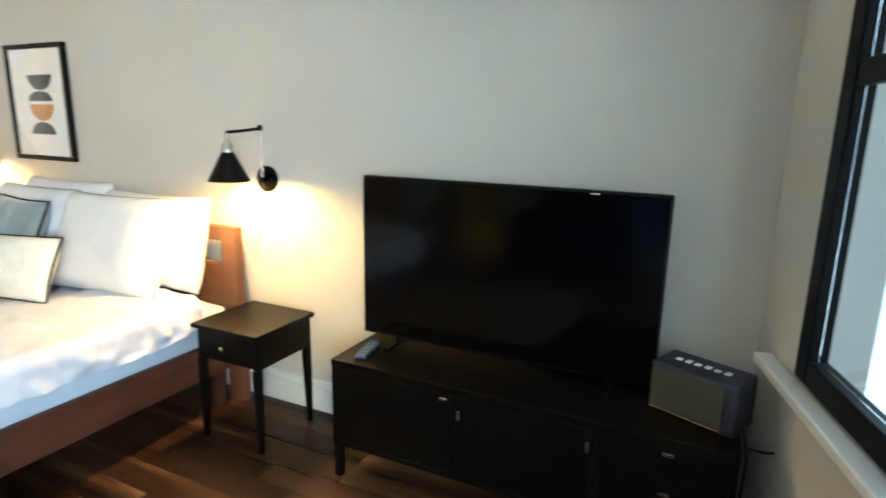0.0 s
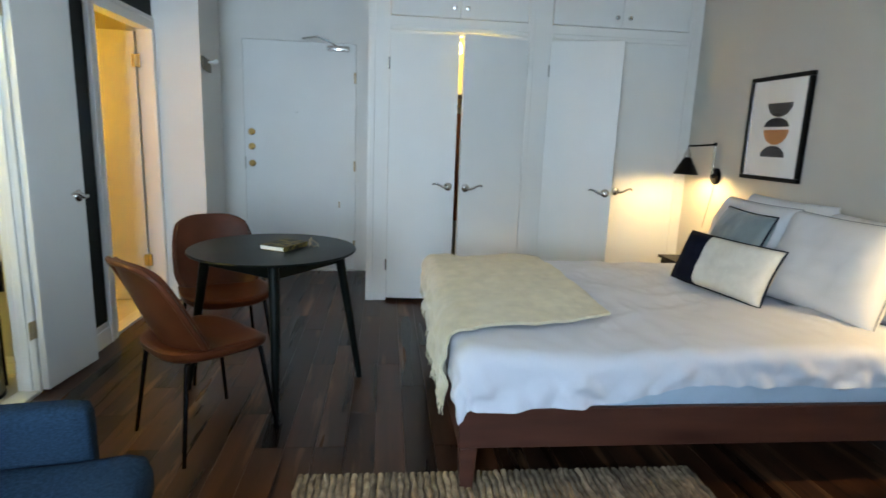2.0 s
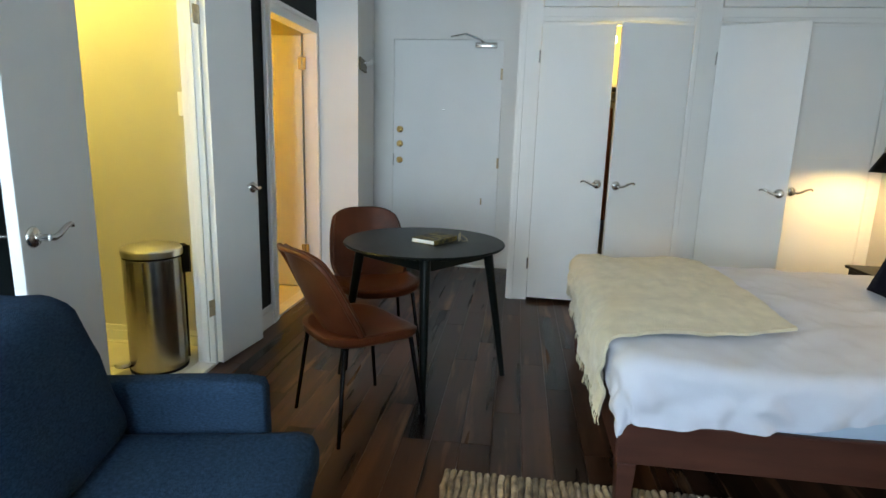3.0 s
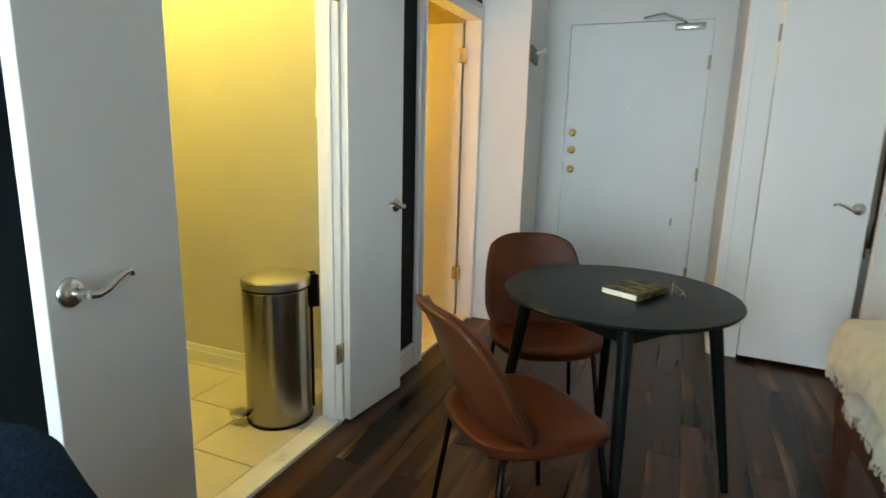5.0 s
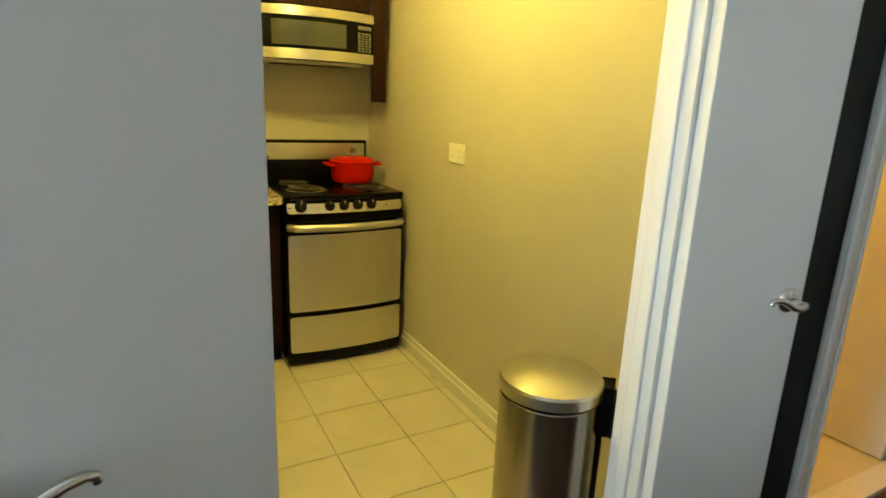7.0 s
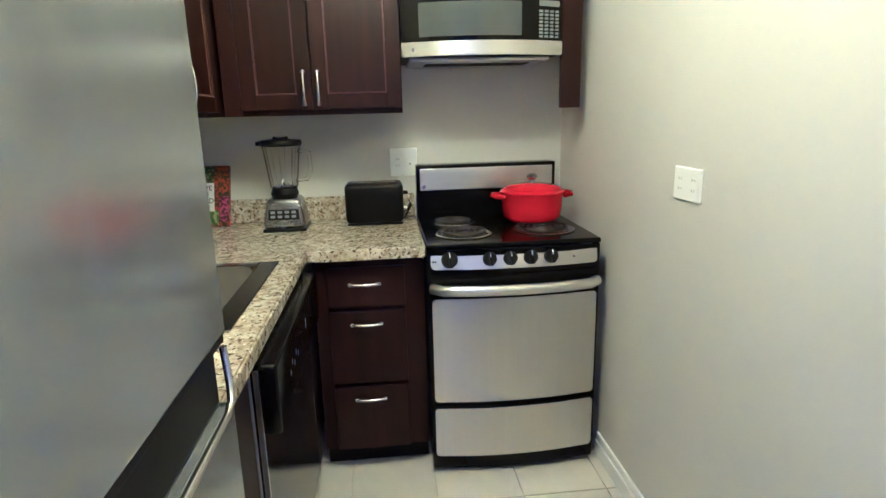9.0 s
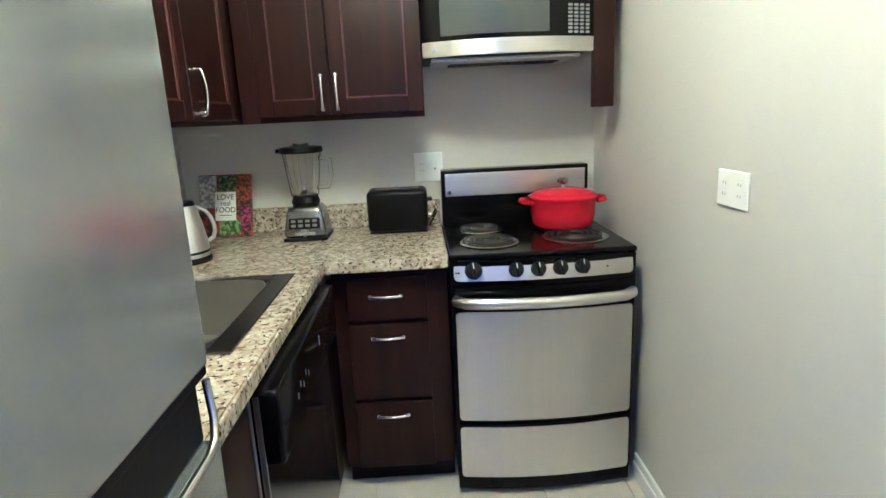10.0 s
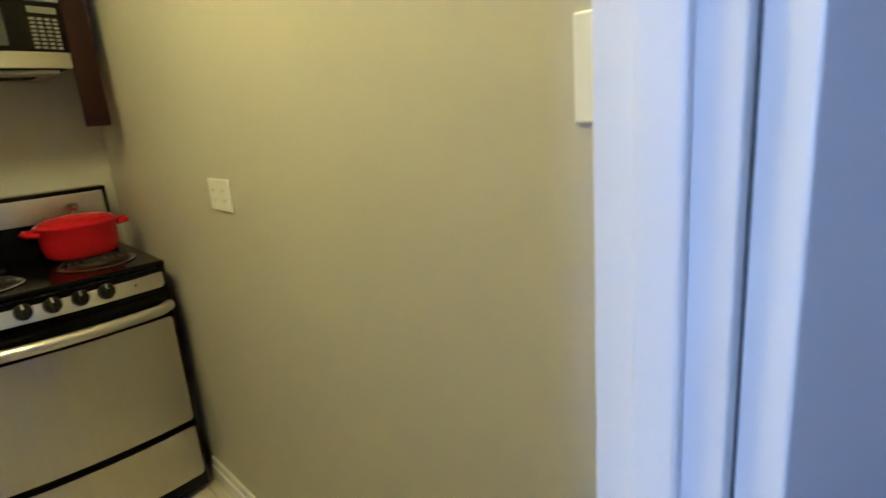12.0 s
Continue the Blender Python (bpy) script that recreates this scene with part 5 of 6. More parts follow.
# ---- cabinets ----


def bar_pull(parent, p, q, out):
    """A bowed bar handle between p and q that stands out along out."""
    p, q, out = Vector(p), Vector(q), Vector(out)
    pts = [p, p + out * 0.018] + [p.lerp(q, k / 8) + out * (0.018 + 0.008 * math.sin(math.pi * k / 8)) for k in range(1, 8)] + [q + out * 0.018, q]
    bm = tube(pts, 0.0058, 8)
    for e in (p, q):
        add_tube(bm, [e, e + out * 0.016], 0.0085, 8)
    return part("bar_handle", bm, M_CHROME, parent, "bowed satin nickel bar handle", smooth=60)


def shaker(parent, axis, a0, a1, z0, z1, face, out, rail=0.055, name="door"):
    """A framed door whose face lies at `face`; axis x: looks along y; axis y: looks along x; out: +1 or -1."""
    bm = bmesh.new()

    def bx(p0, p1, q0, q1, f0, f1, bev=0.002):
        if axis == "x":
            add_box(bm, p0, p1, f0, f1, q0, q1, bev, 1)
        else:
            add_box(bm, f0, f1, p0, p1, q0, q1, bev, 1)
    b = face - out * 0.02
    bx(a0, a0 + rail, z0, z1, b, face)
    bx(a1 - rail, a1, z0, z1, b, face)
    bx(a0 + rail, a1 - rail, z0, z0 + rail, b, face)
    bx(a0 + rail, a1 - rail, z1 - rail, z1, b, face)
    bx(a0 + rail - 0.001, a1 - rail + 0.001, z0 + rail - 0.001, z1 - rail + 0.001, b, face - out * 0.011, 0)
    d = part(name, bm, M_CHERRY, parent)
    bm = bmesh.new()
    for (p0, p1, q0, q1) in ((a0 + rail, a1 - rail, z0 + rail, z0 + rail + 0.006), (a0 + rail, a1 - rail, z1 - rail - 0.006, z1 - rail), (a0 + rail, a0 + rail + 0.006, z0 + rail + 0.006, z1 - rail - 0.006), (a1 - rail - 0.006, a1 - rail, z0 + rail + 0.006, z1 - rail - 0.006)):
        bx(p0, p1, q0, q1, face - out * 0.0115, face - out * 0.006, 0.0015)
    part("panel_bead", bm, M_BEAD, d, "worn lighter bead round the panel")
    return d


M_BEAD = mat("worn_cherry_bead", (0.075, 0.026, 0.017), 0.35, var=0.3, scale=20)
UZ0, UZ1 = 1.385, 2.16
uc = thing("wall_cabinet", (-2.01, -4.2, UZ0), "dark cherry wall cabinet with two framed doors", "cabinet", "kitchen wall cabinets")
part("body", rbox(-2.345, -1.685, -4.415, -4.062, UZ0, UZ1, 0.002), M_CHERRY, uc)
for a0, a1, hx in ((-2.343, -2.012, -2.035), (-2.008, -1.75, -1.982)):
    d = shaker(uc, "x", a0, a1, UZ0 + 0.02, UZ1 - 0.01, -4.04, 1)
    bar_pull(d, (hx, -4.04, 1.425), (hx, -4.04, 1.54), (0, 1, 0))
part("corner_stile", rbox(-1.748, -1.686, -4.061, -4.045, UZ0, UZ1, 0.002), M_CHERRY, uc)
ue = thing("wall_cabinet", (-1.5, -3.7, UZ0), "dark cherry wall cabinet over the sink", "cabinet", "kitchen wall cabinets")
part("body", rbox(-1.665, KE - 0.001, -4.415, -3.30, UZ0, UZ1, 0.002), M_CHERRY, ue)
for a0, a1, hy in ((-4.0, -3.605, -3.66), (-3.60, -3.31, -3.36)):
    d = shaker(ue, "y", a0, a1, UZ0 + 0.015, UZ1 - 0.01, -1.684, -1)
    bar_pull(d, (-1.684, hy, 1.42), (-1.684, hy, 1.545), (-1, 0, 0))
um = thing("wall_cabinet", (-2.65, -4.2, 1.84), "dark cherry cabinet above the microwave", "cabinet", "kitchen wall cabinets")
part("body", rbox(-2.953, -2.348, -4.415, -4.062, 1.838, UZ1, 0.002), M_CHERRY, um)
for a0, a1 in ((-2.951, -2.652), (-2.648, -2.35)):
    shaker(um, "x", a0, a1, 1.85, UZ1 - 0.01, -4.04, 1)
ps = thing("end_panel", (-3.0, -4.2, 1.389), "dark cherry end panel beside the microwave", "cabinet panel")
part("panel", rbox(-3.037, -2.957, -4.052, -4.03, 1.389, UZ1, 0.003), M_CHERRY, ps)

CT = 0.92
bcab = thing("base_cabinet", (-2.17, -4.1, 0), "dark cherry base cabinet with three drawers", "cabinet")
part("body", rbox(-2.392, -1.985, -4.415, -3.842, 0.10, CT - 0.041, 0.002), M_CHERRY, bcab)
part("toe_kick", rbox(-2.392, -1.985, -4.40, -3.90, 0.0, 0.099, 0.002), M_BLACKP, bcab)
for z0, z1 in ((0.690, 0.842), (0.385, 0.672), (0.105, 0.368)):
    d = part("drawer", rbox(-2.318, -2.035, -3.8415, -3.820, z0, z1, 0.003), M_CHERRY, bcab)
    zc = z1 - 0.045 if z1 < 0.8 else (z0 + z1) / 2 + 0.015
    bar_pull(d, (-2.225, -3.82, zc), (-2.12, -3.82, zc), (0, 1, 0))
scab = thing("sink_cabinet", (-1.65, -3.6, 0), "dark cherry cabinet below the sink", "cabinet")
part("body", rbox(-1.955, KE - 0.01, -4.415, -3.715, 0.10, CT - 0.24, 0.002), M_CHERRY, scab)
part("front_stile", rbox(-1.97, -1.956, -3.83, -3.705, 0.10, CT - 0.041, 0.002), M_CHERRY, scab)
part("toe_kick", rbox(-1.90, KE - 0.01, -4.40, -3.715, 0.0, 0.099, 0.002), M_BLACKP, scab)
fil = thing("filler_panel", (-1.65, -2.93, 0), "narrow dark cherry panel between fridge and dishwasher", "cabinet panel")
part("panel", rbox(-1.955, KE - 0.01, -2.955, -2.708, 0.0, CT - 0.041, 0.002), M_CHERRY, fil)
part("edge_strip", rbox(-1.9605, -1.9555, -2.955, -2.949, 0.02, CT - 0.045, 0.001), M_STEELH, fil, "bright steel edge strip")

M_FAINT = mat("faint_grey_print", (0.05, 0.05, 0.05), 0.5, bump=0)
# dishwasher with a deep black console
dw = thing("dishwasher", (-1.65, -3.2, 0), "black dishwasher with a protruding control console", "dishwasher")
part("tub", rbox(-1.945, KE - 0.02, -3.70, -2.965, 0.02, 0.70, 0.003), M_BLACKP, dw)
part("door", rbox(-1.975, -1.946, -3.702, -2.962, 0.11, 0.70, 0.004), mat("glossy_black_door", (0.012, 0.011, 0.011), 0.14, bump=0), dw, "glossy black door")
part("console", rbox(-2.015, -1.946, -3.702, -2.962, 0.702, 0.868, 0.010, 3), M_BLACK, dw, "rounded black control console", smooth=40)
part("edge_trim", rbox(-1.977, -1.965, -2.9615, -2.9565, 0.02, 0.86, 0.001), M_CHROME, dw, "thin steel edge trim")
for k in range(5):
    part("console_mark", rbox(-2.0158, -2.0145, -3.12 - k * 0.03, -3.112 - k * 0.03, 0.770 + 0.016 * (k % 2), 0.784 + 0.016 * (k % 2), 0), M_FAINT, dw)
part("console_light", rbox(-2.0158, -2.0145, -3.40, -3.393, 0.785, 0.812, 0), M_KEY, dw)
part("toe_kick", rbox(-1.93, -1.92, -3.70, -2.965, 0.0, 0.10, 0.001), M_BLACKP, dw)

# granite worktop with the sink cut out
SKX0, SKX1, SKY0, SKY1 = -1.905, -1.43, -3.64, -3.04
wt = thing("worktop", (-1.7, -4.0, CT - 0.04), "speckled beige granite worktop with backsplash", "worktop")
for b in ((-2.395, KE - 0.001, -4.4185, -3.782, CT - 0.04, CT), (-1.97, SKX0, -3.7815, -2.706, CT - 0.04, CT), (SKX1, KE - 0.001, -3.7815, -2.706, CT - 0.04, CT), (SKX0, SKX1, -3.7815, SKY0, CT - 0.04, CT), (SKX0, SKX1, SKY1, -2.706, CT - 0.04, CT)):
    part("slab", rbox(*b, 0.0), M_GRANITE, wt)
part("front_edge", rbox(-2.395, -1.978, -3.7818, -3.775, CT - 0.041, CT - 0.001, 0.004), M_GRANITE, wt)
part("front_edge", rbox(-1.977, -1.9702, -3.775, -2.706, CT - 0.041, CT - 0.001, 0.004), M_GRANITE, wt)
part("backsplash", rbox(-2.395, KE - 0.022, -4.418, -4.398, CT + 0.001, CT + 0.105, 0.003), M_GRANITE, wt)
part("backsplash", rbox(KE - 0.021, KE - 0.001, -4.418, -2.71, CT + 0.001, CT + 0.105, 0.003), M_GRANITE, wt)
M_RIM = mat("dark_sink_rim_steel", (0.42, 0.40, 0.37), 0.2, 1.0, var=0.05, bump=0.004)
M_SINK = mat("satin_sink_steel", (0.52, 0.50, 0.45), 0.28, 0.95, var=0.02, rvar=0.02, scale=3, bump=0.006, stretch=(1, 12, 12))
sk = thing("sink", (-1.65, -3.34, CT), "stainless steel drop-in kitchen sink", "sink")
part("rim", boxes((SKX0 - 0.004, SKX0 + 0.055, SKY0 - 0.004, SKY1 + 0.004, CT + 0.0005, CT + 0.007), (SKX1 - 0.06, SKX1 + 0.004, SKY0 - 0.004, SKY1 + 0.004, CT + 0.0005, CT + 0.007),
     (SKX0 + 0.0551, SKX1 - 0.0601, SKY0 - 0.004, SKY0 + 0.03, CT + 0.0005, CT + 0.007), (SKX0 + 0.0551, SKX1 - 0.0601, SKY1 - 0.03, SKY1 + 0.004, CT + 0.0005, CT + 0.007), bevel=0.003), M_RIM, sk, "wide dark reflecting steel rim")
bx0, bx1, by0, by1 = SKX0 + 0.055, SKX1 - 0.06, SKY0 + 0.03, SKY1 - 0.03


def bowl_at(u, v):
    a = 6.28318 * u
    c, s = math.cos(a), math.sin(a)
    e = (abs(c) ** 6 + abs(s) ** 6) ** (-1 / 6)
    k = 1 if v < 0.5 else 1 - ((v - 0.5) / 0.5) ** 1.0 * 0.97
    d = 0.165 * min(1, v / 0.5) ** 0.8 if v < 0.5 else 0.165 + 0.006 * (v - 0.5)
    shrink = 1 - 0.06 * min(1, v / 0.5)
    return Vector(((bx0 + bx1) / 2 + (bx1 - bx0) / 2 * c * e * k * shrink, (by0 + by1) / 2 + (by1 - by0) / 2 * s * e * k * shrink, CT + 0.003 - d))


part("bowl", grid_sheet(48, 16, bowl_at, 0.0015), M_SINK, sk, "deep steel bowl", smooth=60)
part("drain", lathe([(0, 0), (0.04, 0), (0.038, 0.004), (0, 0.002)], ((bx0 + bx1) / 2, (by0 + by1) / 2, CT - 0.166), 24), M_CHROME, sk)
part("faucet", tube([(-1.40, -3.34, CT + 0.002), (-1.40, -3.34, CT + 0.17), (-1.43, -3.34, CT + 0.22), (-1.52, -3.34, CT + 0.235), (-1.60, -3.34, CT + 0.21), (-1.61, -3.34, CT + 0.18)], 0.012, 12), M_CHROME, sk, "arched chrome faucet", smooth=60)

# ---- fridge ----
FX, FY0, FY1 = -2.0, -2.70, -2.16
fr = thing("fridge", (-1.66, -2.41, 0), "tall brushed steel fridge with a black pocket handle", "fridge")
part("cabinet", rbox(-1.935, KE - 0.03, FY0 + 0.004, FY1 - 0.004, 0.03, 1.74, 0.006), mat("grey_fridge_side", (0.16, 0.165, 0.165), 0.4, 0.4), fr)
ud = part("upper_door", rbox(FX, -1.936, FY0, FY1, 1.049, 1.735, 0.007, 3), M_FRIDGE, fr, "brushed steel upper door")
ldr = part("lower_door", rbox(FX, -1.936, FY0, FY1, 0.06, 0.930, 0.007, 3), M_FRIDGE, fr, "brushed steel lower door")
part("handle_recess", rbox(FX + 0.022, -1.936, FY0 + 0.004, FY1 - 0.004, 0.931, 1.048, 0.002), M_BLACKP, fr, "black pocket handle recess")
part("handle_lip", tube([(FX + 0.006, FY0 + 0.006, 1.027), (FX + 0.002, FY0 + 0.008, 0.967), (FX - 0.004, FY0 + 0.03, 0.943), (FX - 0.006, FY0 + 0.06, 0.935), (FX - 0.006, FY1 - 0.06, 0.935)], 0.0065, 8), M_CHROME, fr, "bright steel handle lip", smooth=60)
part("dark_gasket", rbox(FX + 0.004, FX + 0.021, FY0 + 0.003, FY1 - 0.003, 1.036, 1.0485, 0.001), M_BLACKP, fr)
for y in (FY0 + 0.06, FY1 - 0.06):
    part("foot", lathe([(0, 0), (0.02, 0), (0.018, 0.03), (0, 0.03)], (-1.90, y, 0), 12), M_BLACKP, fr)

# ---- worktop things ----
bl = thing("blender", (-1.85, -4.23, CT), "grey countertop blender with a clear jar and black lid", "blender")
BC = (-1.845, -4.235, CT)
M_GREYP = mat("silver_grey_plastic", (0.26, 0.26, 0.27), 0.26, 0.85, bump=0)
m = Matrix.Translation(BC)
bm = rbox(-0.085, 0.085, -0.085, 0.085, 0.012, 0.135, 0.018, 3, m)
for v in bm.verts:
    k = 1 - 0.22 * max(0, (v.co.z - CT - 0.03) / 0.105)
    v.co.x, v.co.y = BC[0] + (v.co.x - BC[0]) * k, BC[1] + (v.co.y - BC[1]) * k
bs = part("motor_base", bm, M_GREYP, bl, smooth=40)
part("foot_plate", rbox(-0.088, 0.088, -0.088, 0.088, 0.0, 0.013, 0.006, 2, m), M_BLACKP, bl)
pm = m @ Matrix.Translation((0, 0.076, 0.072)) @ Matrix.Rotation(radians(14), 4, "X")
pn = part("button_panel", rbox(-0.062, 0.062, -0.003, 0.003, -0.022, 0.022, 0.002, 1, pm), M_BLACKP, bs, "black button panel")
for r in range(2):
    for c in range(4):
        part("button", rbox(-0.05 + c * 0.028, -0.032 + c * 0.028, 0.0032, 0.0055, -0.015 + r * 0.018, -0.004 + r * 0.018, 0.001, 1, pm), M_KEY, pn)
part("name_bar", rbox(-0.04, 0.04, -0.002, 0.002, -0.048, -0.034, 0.001, 1, pm), M_CHROME, bs)
part("collar", lathe([(0, 0.135), (0.052, 0.135), (0.058, 0.15), (0.05, 0.172), (0, 0.174)], BC, 28), M_BLACKP, bl, smooth=40)
jar = part("jar", lathe([(0.050, 0.172), (0.057, 0.176), (0.076, 0.34), (0.079, 0.348), (0.075, 0.348), (0.072, 0.338), (0.052, 0.18), (0.0, 0.178)], BC, 28), M_GLASS, bl, "ribbed clear glass jar", smooth=40)
jar.visible_shadow = False
for k in range(8):
    a = k * 0.785
    part("rib", tube([(BC[0] + 0.0505 * math.cos(a), BC[1] + 0.0505 * math.sin(a), CT + 0.18), (BC[0] + 0.0755 * math.cos(a), BC[1] + 0.0755 * math.sin(a), CT + 0.34)], 0.0028, 6), M_GLASS, jar).visible_shadow = False
hd = part("jar_handle", tube([(BC[0] - 0.072, BC[1] + 0.02, CT + 0.325), (BC[0] - 0.115, BC[1] + 0.035, CT + 0.318), (BC[0] - 0.118, BC[1] + 0.036, CT + 0.25), (BC[0] - 0.10, BC[1] + 0.03, CT + 0.21), (BC[0] - 0.056, BC[1] + 0.018, CT + 0.205)], 0.009, 10), M_GLASS, bl, "clear jar handle", smooth=60)
hd.visible_shadow = False
part("lid", lathe([(0, 0.345), (0.082, 0.345), (0.086, 0.352), (0.082, 0.368), (0.045, 0.372), (0, 0.372)], BC, 28), M_BLACKP, bl, "black rubber lid", smooth=40)
part("lid_spout", rbox(0.05, 0.098, -0.02, 0.025, 0.348, 0.364, 0.005, 2, m), M_BLACKP, bl)
part("lid_cap", lathe([(0, 0.372), (0.032, 0.372), (0.03, 0.384), (0, 0.386)], BC, 20), M_GLASS, bl, "clear lid cap", smooth=40)
part("blade", lathe([(0, 0.18), (0.028, 0.182), (0.012, 0.196), (0.006, 0.21), (0, 0.21)], BC, 6), M_CHROME, bl)

ts = thing("toaster", (-2.215, -4.27, CT), "matt black two-slot toaster", "toaster")
tm = Matrix.Translation((-2.215, -4.285, CT))
part("body", rbox(-0.124, 0.124, -0.075, 0.075, 0.008, 0.178, 0.022, 4, tm), mat("matt_black_metal", (0.0035, 0.0035, 0.004), 0.38, bump=0.02, spec=0.15), ts, smooth=40)
part("foot_plate", rbox(-0.118, 0.118, -0.068, 0.068, 0.0, 0.009, 0.002, 1, tm), M_BLACKP, ts)
for y in (-0.026, 0.026):
    part("slot", rbox(-0.09, 0.09, y - 0.012, y + 0.012, 0.1775, 0.1795, 0.001, 1, tm), M_CHROME, ts, "bread slot")
part("lever", rbox(-0.145, -0.122, -0.012, 0.012, 0.12, 0.135, 0.004, 2, tm), M_BLACKP, ts)
part("dial", lathe([(0, 0), (0.015, 0), (0.013, 0.014), (0, 0.014)], (-2.339, -4.285, CT + 0.06), 18, Matrix.Rotation(radians(-90), 4, "Y")), M_CHROME, ts, smooth=40)
part("cord", tube([(-2.335, -4.34, CT + 0.03), (-2.36, -4.31, CT + 0.05), (-2.372, -4.33, CT + 0.075), (-2.378, -4.36, CT + 0.06), (-2.368, -4.385, CT + 0.035), (-2.352, -4.37, CT + 0.012), (-2.345, -4.33, CT + 0.006)], 0.004, 8), M_BLACKP, ts, smooth=60)

kt = thing("kettle", (-1.475, -3.90, CT), "satin steel electric kettle with black lid and base band", "kettle")
KC = (-1.475, -3.91, CT)
part("base_ring", lathe([(0, 0), (0.082, 0), (0.084, 0.012), (0.078, 0.02), (0, 0.02)], KC, 32), M_BLACKP, kt, smooth=40)
part("body", lathe([(0, 0.021), (0.079, 0.021), (0.078, 0.06), (0.066, 0.13), (0.054, 0.185), (0.050, 0.20), (0, 0.202)], KC, 36), mat("satin_kettle_steel", (0.78, 0.77, 0.75), 0.3, 0.9, bump=0), kt, "polished steel body", smooth=40)
part("band", lathe([(0.079, 0.034), (0.0805, 0.036), (0.0805, 0.040), (0.079, 0.042)], KC, 36), M_BLACKP, kt)
part("lid", lathe([(0, 0.2), (0.05, 0.2), (0.044, 0.213), (0.012, 0.218), (0.012, 0.232), (0, 0.234)], KC, 28), M_BLACKP, kt, smooth=40)
part("handle", tube([(KC[0] - 0.9 * q, KC[1] - 0.44 * q, CT + z) for q, z in ((0.045, 0.192), (0.062, 0.188), (0.08, 0.174), (0.094, 0.152), (0.102, 0.126), (0.103, 0.1), (0.096, 0.078), (0.078, 0.066))], 0.0075, 10), M_STEELH, kt, smooth=60)

ck = thing("cookbook", (-1.49, -4.34, CT), "colourful cookbook propped against the backsplash", "book")
bmx = Matrix.Translation((-1.492, -4.342, CT + 0.002)) @ Matrix.Rotation(radians(-9), 4, "Z") @ Matrix.Rotation(radians(13), 4, "X")
M_COVER = mat("vegetable_photo_cover", (0.02, 0.03, 0.008), 0.4, var=0.4, scale=46, col2=(0.30, 0.05, 0.02), bump=0, sharp=0.15)
part("cover", rbox(-0.098, 0.135, 0.002, 0.020, 0.0, 0.262, 0.002, 1, bmx), M_COVER, ck)
for nm, a, b, c, d, col, c2 in (("greens", -0.05, 0.045, 0.005, 0.07, (0.04, 0.10, 0.01), (0.26, 0.36, 0.09)), ("carrots", -0.095, -0.035, 0.15, 0.255, (0.40, 0.08, 0.015), (0.05, 0.04, 0.01)), ("berries", -0.096, -0.055, 0.02, 0.13, (0.05, 0.008, 0.03), (0.35, 0.06, 0.16)), ("herbs", -0.03, 0.045, 0.185, 0.257, (0.015, 0.045, 0.008), (0.22, 0.28, 0.07)), ("bowl", 0.055, 0.132, 0.12, 0.258, (0.25, 0.26, 0.26), (0.6, 0.6, 0.6))):
    part("cover_print", rbox(a, b, 0.0202, 0.0208, c, d, 0, 1, bmx), mat(nm + "_print", col, 0.4, var=0.3, scale=75, col2=c2, bump=0, sharp=0.15), ck)
part("title_card", rbox(-0.032, 0.062, 0.0211, 0.0217, 0.065, 0.188, 0, 1, bmx), M_PLASTICW, ck, "white title panel")


def words(text, size, m, material, parent, name="lettering"):
    cu = bpy.data.curves.new(name, "FONT")
    cu.body, cu.size, cu.extrude, cu.align_x = text, size, 0.0002, "CENTER"
    tmp = bpy.data.objects.new(name, cu)
    scene.collection.objects.link(tmp)
    me = bpy.data.meshes.new_from_object(tmp.evaluated_get(bpy.context.evaluated_depsgraph_get()))
    bpy.data.objects.remove(tmp)
    bpy.data.curves.remove(cu)
    me.transform(m)
    me.materials.clear()
    me.materials.append(material)
    ob = new(name, me)
    ob.parent = parent
    ob.matrix_parent_inverse = ROOTS.get(parent.name, Matrix())
    return ob


flip = Matrix.Rotation(radians(180), 4, "Z") @ Matrix.Rotation(radians(90), 4, "X")
M_INK = mat("dark_green_ink", (0.03, 0.05, 0.03), 0.6, bump=0)
for text, size, z in (("LOVE", 0.032, 0.155), ("real", 0.030, 0.129), ("FOOD", 0.032, 0.100)):
    words(text, size, bmx @ Matrix.Translation((0.015, 0.0222, z)) @ flip, M_INK, ck)
part("subtitle_bar", rbox(-0.012, 0.042, 0.0218, 0.0222, 0.086, 0.089, 0, 1, bmx), M_KEY, ck)

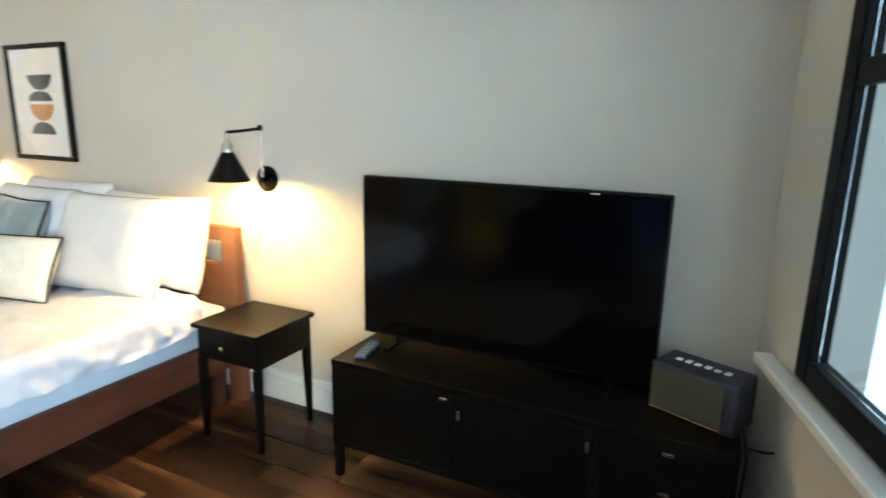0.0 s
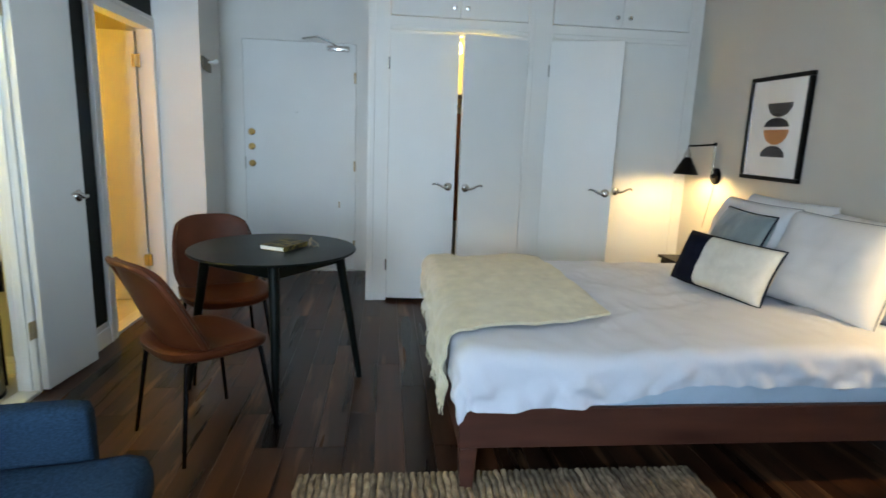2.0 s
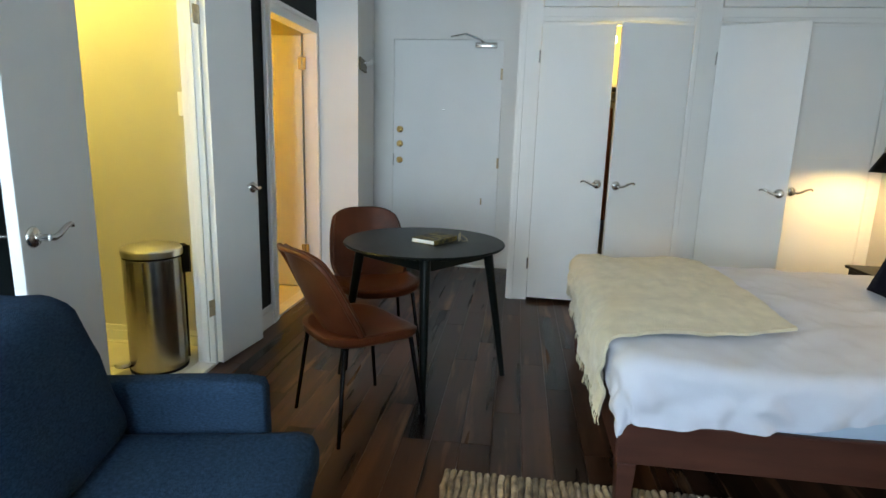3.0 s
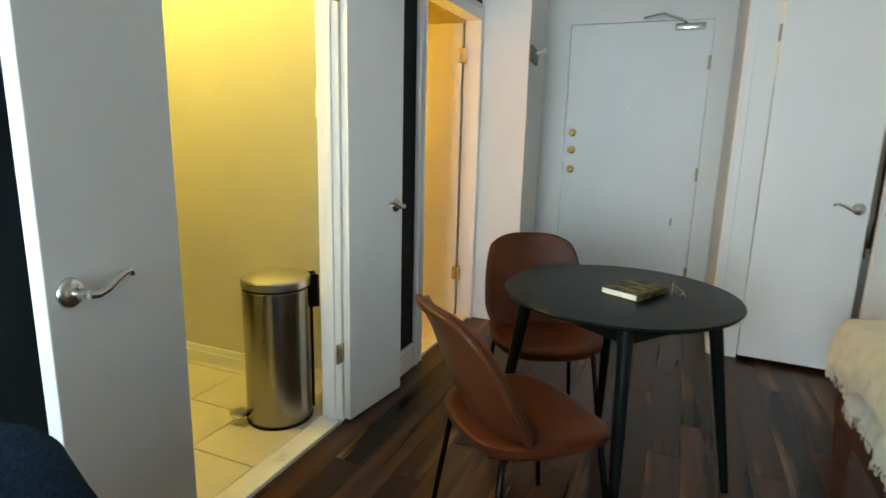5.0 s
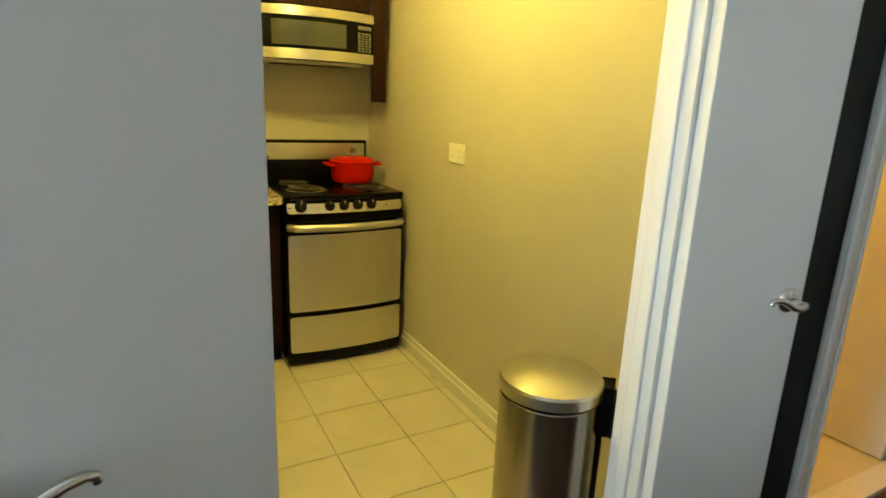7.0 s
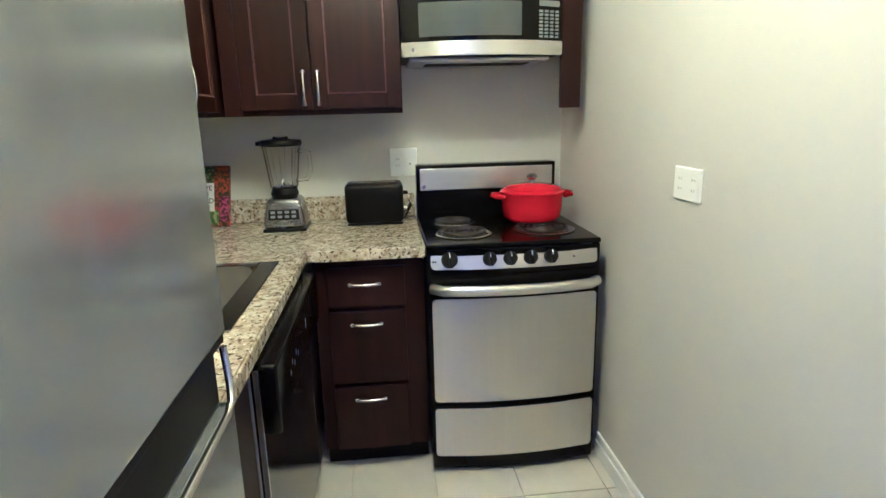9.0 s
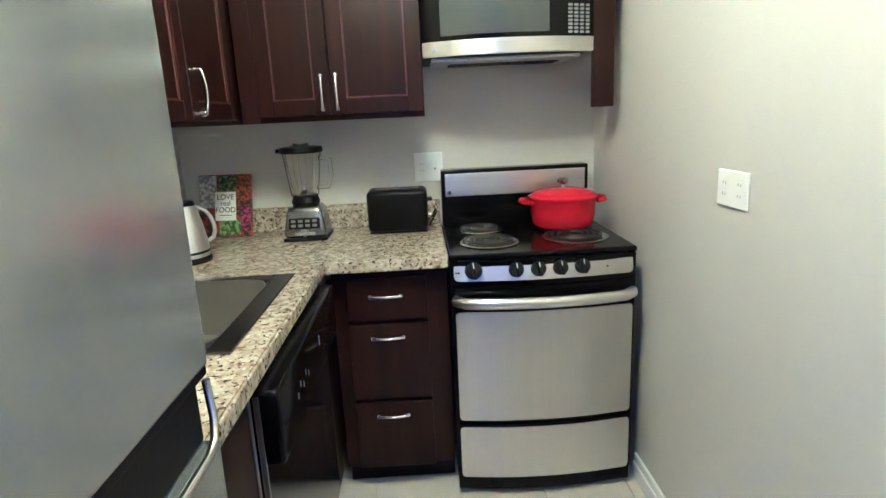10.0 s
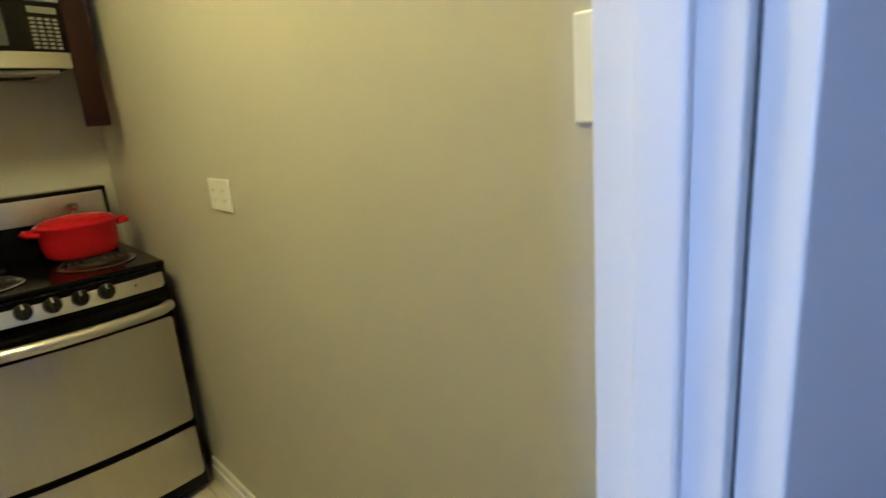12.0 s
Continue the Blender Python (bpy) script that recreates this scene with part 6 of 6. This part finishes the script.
# ---- outlets and switch ----


def plate(name, m, w, h, label, kind):
    """A wall plate in its own xz plane, facing its +y."""
    th = thing(name, m.translation, label, "outlet" if kind != "switch" else "light switch", local=True)
    th.matrix_basis = m
    part("plate", rbox(-w / 2, w / 2, 0.0005, 0.007, -h / 2, h / 2, 0.003, 2), M_PLASTICW, th)
    if kind == "switch":
        part("toggle", rbox(-0.006, 0.006, 0.0071, 0.016, -0.014, 0.014, 0.003, 2), M_PLASTICW, th)
    else:
        if kind == "combo":
            part("rocker", rbox(-0.044, -0.012, 0.0071, 0.0095, -0.033, 0.033, 0.001, 1), M_PLASTICW, th)
            part("rocker_mark", rbox(-0.031, -0.025, 0.0096, 0.0099, -0.012, -0.004, 0), M_KEY, th)
        for x in {"double": (-0.034, 0.034), "combo": (0.028,)}.get(kind, (0,)):
            sock = part("socket", rbox(x - 0.0165, x + 0.0165, 0.0071, 0.0078, -0.033, 0.033, 0.0003, 1), M_PLASTICW, th)
            for z in (-0.014, 0.014):
                for dx in (-0.006, 0.006):
                    part("slot", rbox(x + dx - 0.0011, x + dx + 0.0011, 0.0079, 0.0082, z - 0.0035, z + 0.0035, 0), M_KEY, sock, "dark outlet slot")
    return th


plate("wall_outlet", pose(KX, -3.275, 1.176, 0, 0, -90), 0.138, 0.09, "white double wall outlet on the kitchen wall", "double")
plate("wall_outlet", pose(-2.353, KB, 1.168, 0, 0, 0), 0.124, 0.126, "white wall outlet with a rocker above the backsplash", "combo")
plate("light_switch", pose(KX, -2.078, 1.404, 0, 0, -90), 0.078, 0.128, "white light switch plate by the kitchen door", "switch")
plate("wall_outlet", pose(KX, -2.045, 0.22, 0, 0, -90), 0.07, 0.115, "low white wall outlet behind the bin", "single")

# ---- pedal bin ----
bn_ = thing("pedal_bin", (-2.785, -2.13, 0), "brushed steel pedal bin with a black base", "trash can")
PB = (-2.775, -2.125, 0)
part("body", lathe([(0, 0.018), (0.142, 0.018), (0.143, 0.03), (0.143, 0.612), (0.139, 0.616), (0, 0.616)], PB, 64), M_BIN, bn_, "brushed steel cylinder", smooth=40)
part("base_ring", lathe([(0, 0), (0.144, 0), (0.146, 0.017), (0, 0.0175)], PB, 64), M_BLACKP, bn_, smooth=40)
part("neck_ring", lathe([(0.138, 0.6165), (0.141, 0.6165), (0.141, 0.625), (0.138, 0.625)], PB, 64), M_BLACKP, bn_)
part("lid", lathe([(0, 0.626), (0.147, 0.626), (0.148, 0.656), (0.143, 0.664), (0.105, 0.677), (0.05, 0.685), (0, 0.687)], PB, 64), M_STEELH, bn_, "domed steel lid", smooth=30)
hm = Matrix.Translation(PB) @ Matrix.Rotation(radians(140), 4, "Z")
part("hinge_box", rbox(0.136, 0.172, -0.035, 0.035, 0.52, 0.652, 0.008, 2, hm), M_BLACKP, bn_, "black lid hinge")
part("back_rod", rbox(0.139, 0.152, -0.02, 0.02, 0.03, 0.52, 0.003, 2, hm), M_BLACKP, bn_)
pm = Matrix.Translation(PB) @ Matrix.Rotation(radians(-40), 4, "Z")
part("pedal", lathe([(0, 0), (0.036, 0), (0.04, 0.006), (0.034, 0.016), (0, 0.018)], pm @ Vector((0.180, 0, 0.05)), 24), M_STEELH, bn_, "round steel pedal", smooth=40)
part("pedal_arm", rbox(0.13, 0.180, -0.014, 0.014, 0.036, 0.05, 0.003, 2, pm), M_BLACKP, bn_)

# ---- ceiling lamp of the kitchen ----
kl = thing("ceiling_light", (-2.25, -2.85, 2.5), "round glowing ceiling light in the kitchen", "ceiling lamp")
part("mount", lathe([(0, 0.03), (0.15, 0.03), (0.16, 0.049), (0, 0.049)], (-2.25, -2.85, 2.5), 40), M_CHROME, kl, smooth=40)
part("glass_bowl", lathe([(0, 0.005), (0.05, 0.006), (0.11, 0.014), (0.145, 0.029), (0, 0.029)], (-2.25, -2.85, 2.5), 40), M_KBULB, kl, "glowing frosted glass", smooth=60)

# ---- floor planks and tiles ----
rng = random.Random(7)
plank_cache = {}


def piece(name, x0, x1, y0, y1, z1, depth, material, parent, bev=0.0007):
    """A flat piece with eased edges; alike sizes share one mesh."""
    key = (name, round(x1 - x0, 3), round(y1 - y0, 3))
    if key not in plank_cache:
        w, h = key[1] / 2, key[2] / 2
        v = [(-w, -h, -depth), (w, -h, -depth), (w, h, -depth), (-w, h, -depth), (-w, -h, -bev), (w, -h, -bev), (w, h, -bev), (-w, h, -bev),
             (-w + bev, -h + bev, 0), (w - bev, -h + bev, 0), (w - bev, h - bev, 0), (-w + bev, h - bev, 0)]
        f = [(8, 9, 10, 11)] + [(a, (a + 1) % 4, 4 + (a + 1) % 4, 4 + a) for a in range(4)] + [(4 + a, 4 + (a + 1) % 4, 8 + (a + 1) % 4, 8 + a) for a in range(4)]
        me = bpy.data.meshes.new(name)
        me.from_pydata(v, [], f)
        me.materials.append(material)
        plank_cache[key] = me
    ob = new(name, plank_cache[key])
    ob.location = ((x0 + x1) / 2, (y0 + y1) / 2, z1)
    ob.parent = parent
    return ob


PW = 0.128
rows_n = math.ceil((NY - SY) / PW)
for i in range(rows_n):
    y0 = SY + i * PW
    y1 = min(NY, y0 + PW)
    x = -5.6 + rng.choice((0, 0.3, 0.6, 0.9)) - 1.2
    while x < 1.4:
        ln = rng.choice((0.9, 1.2, 1.5))
        a, b = max(x, -5.6), min(x + ln, 1.4)
        if b - a > 0.05:
            piece("plank", a + 0.0004, b - 0.0004, y0 + 0.0004, y1 - 0.0004, rng.uniform(-0.0006, 0.0), 0.015, M_PLANK, floor)
        x += ln
TW, TH = 0.315, 0.327
for i in range(-3, 4):
    for j in range(-5, 5):
        x0, y0 = -2.40 + i * TW, -3.261 + j * TH
        a, b, c, d = max(x0, KX), min(x0 + TW, KE), max(y0, KB), min(y0 + TH, KY - 0.011)
        if b - a > 0.01 and d - c > 0.01:
            piece("tile", a + 0.0018, b - 0.0018, c + 0.0018, d - 0.0018, 0.005 + rng.uniform(-0.0004, 0), 0.008, M_TILE, kfloor, 0.0015)
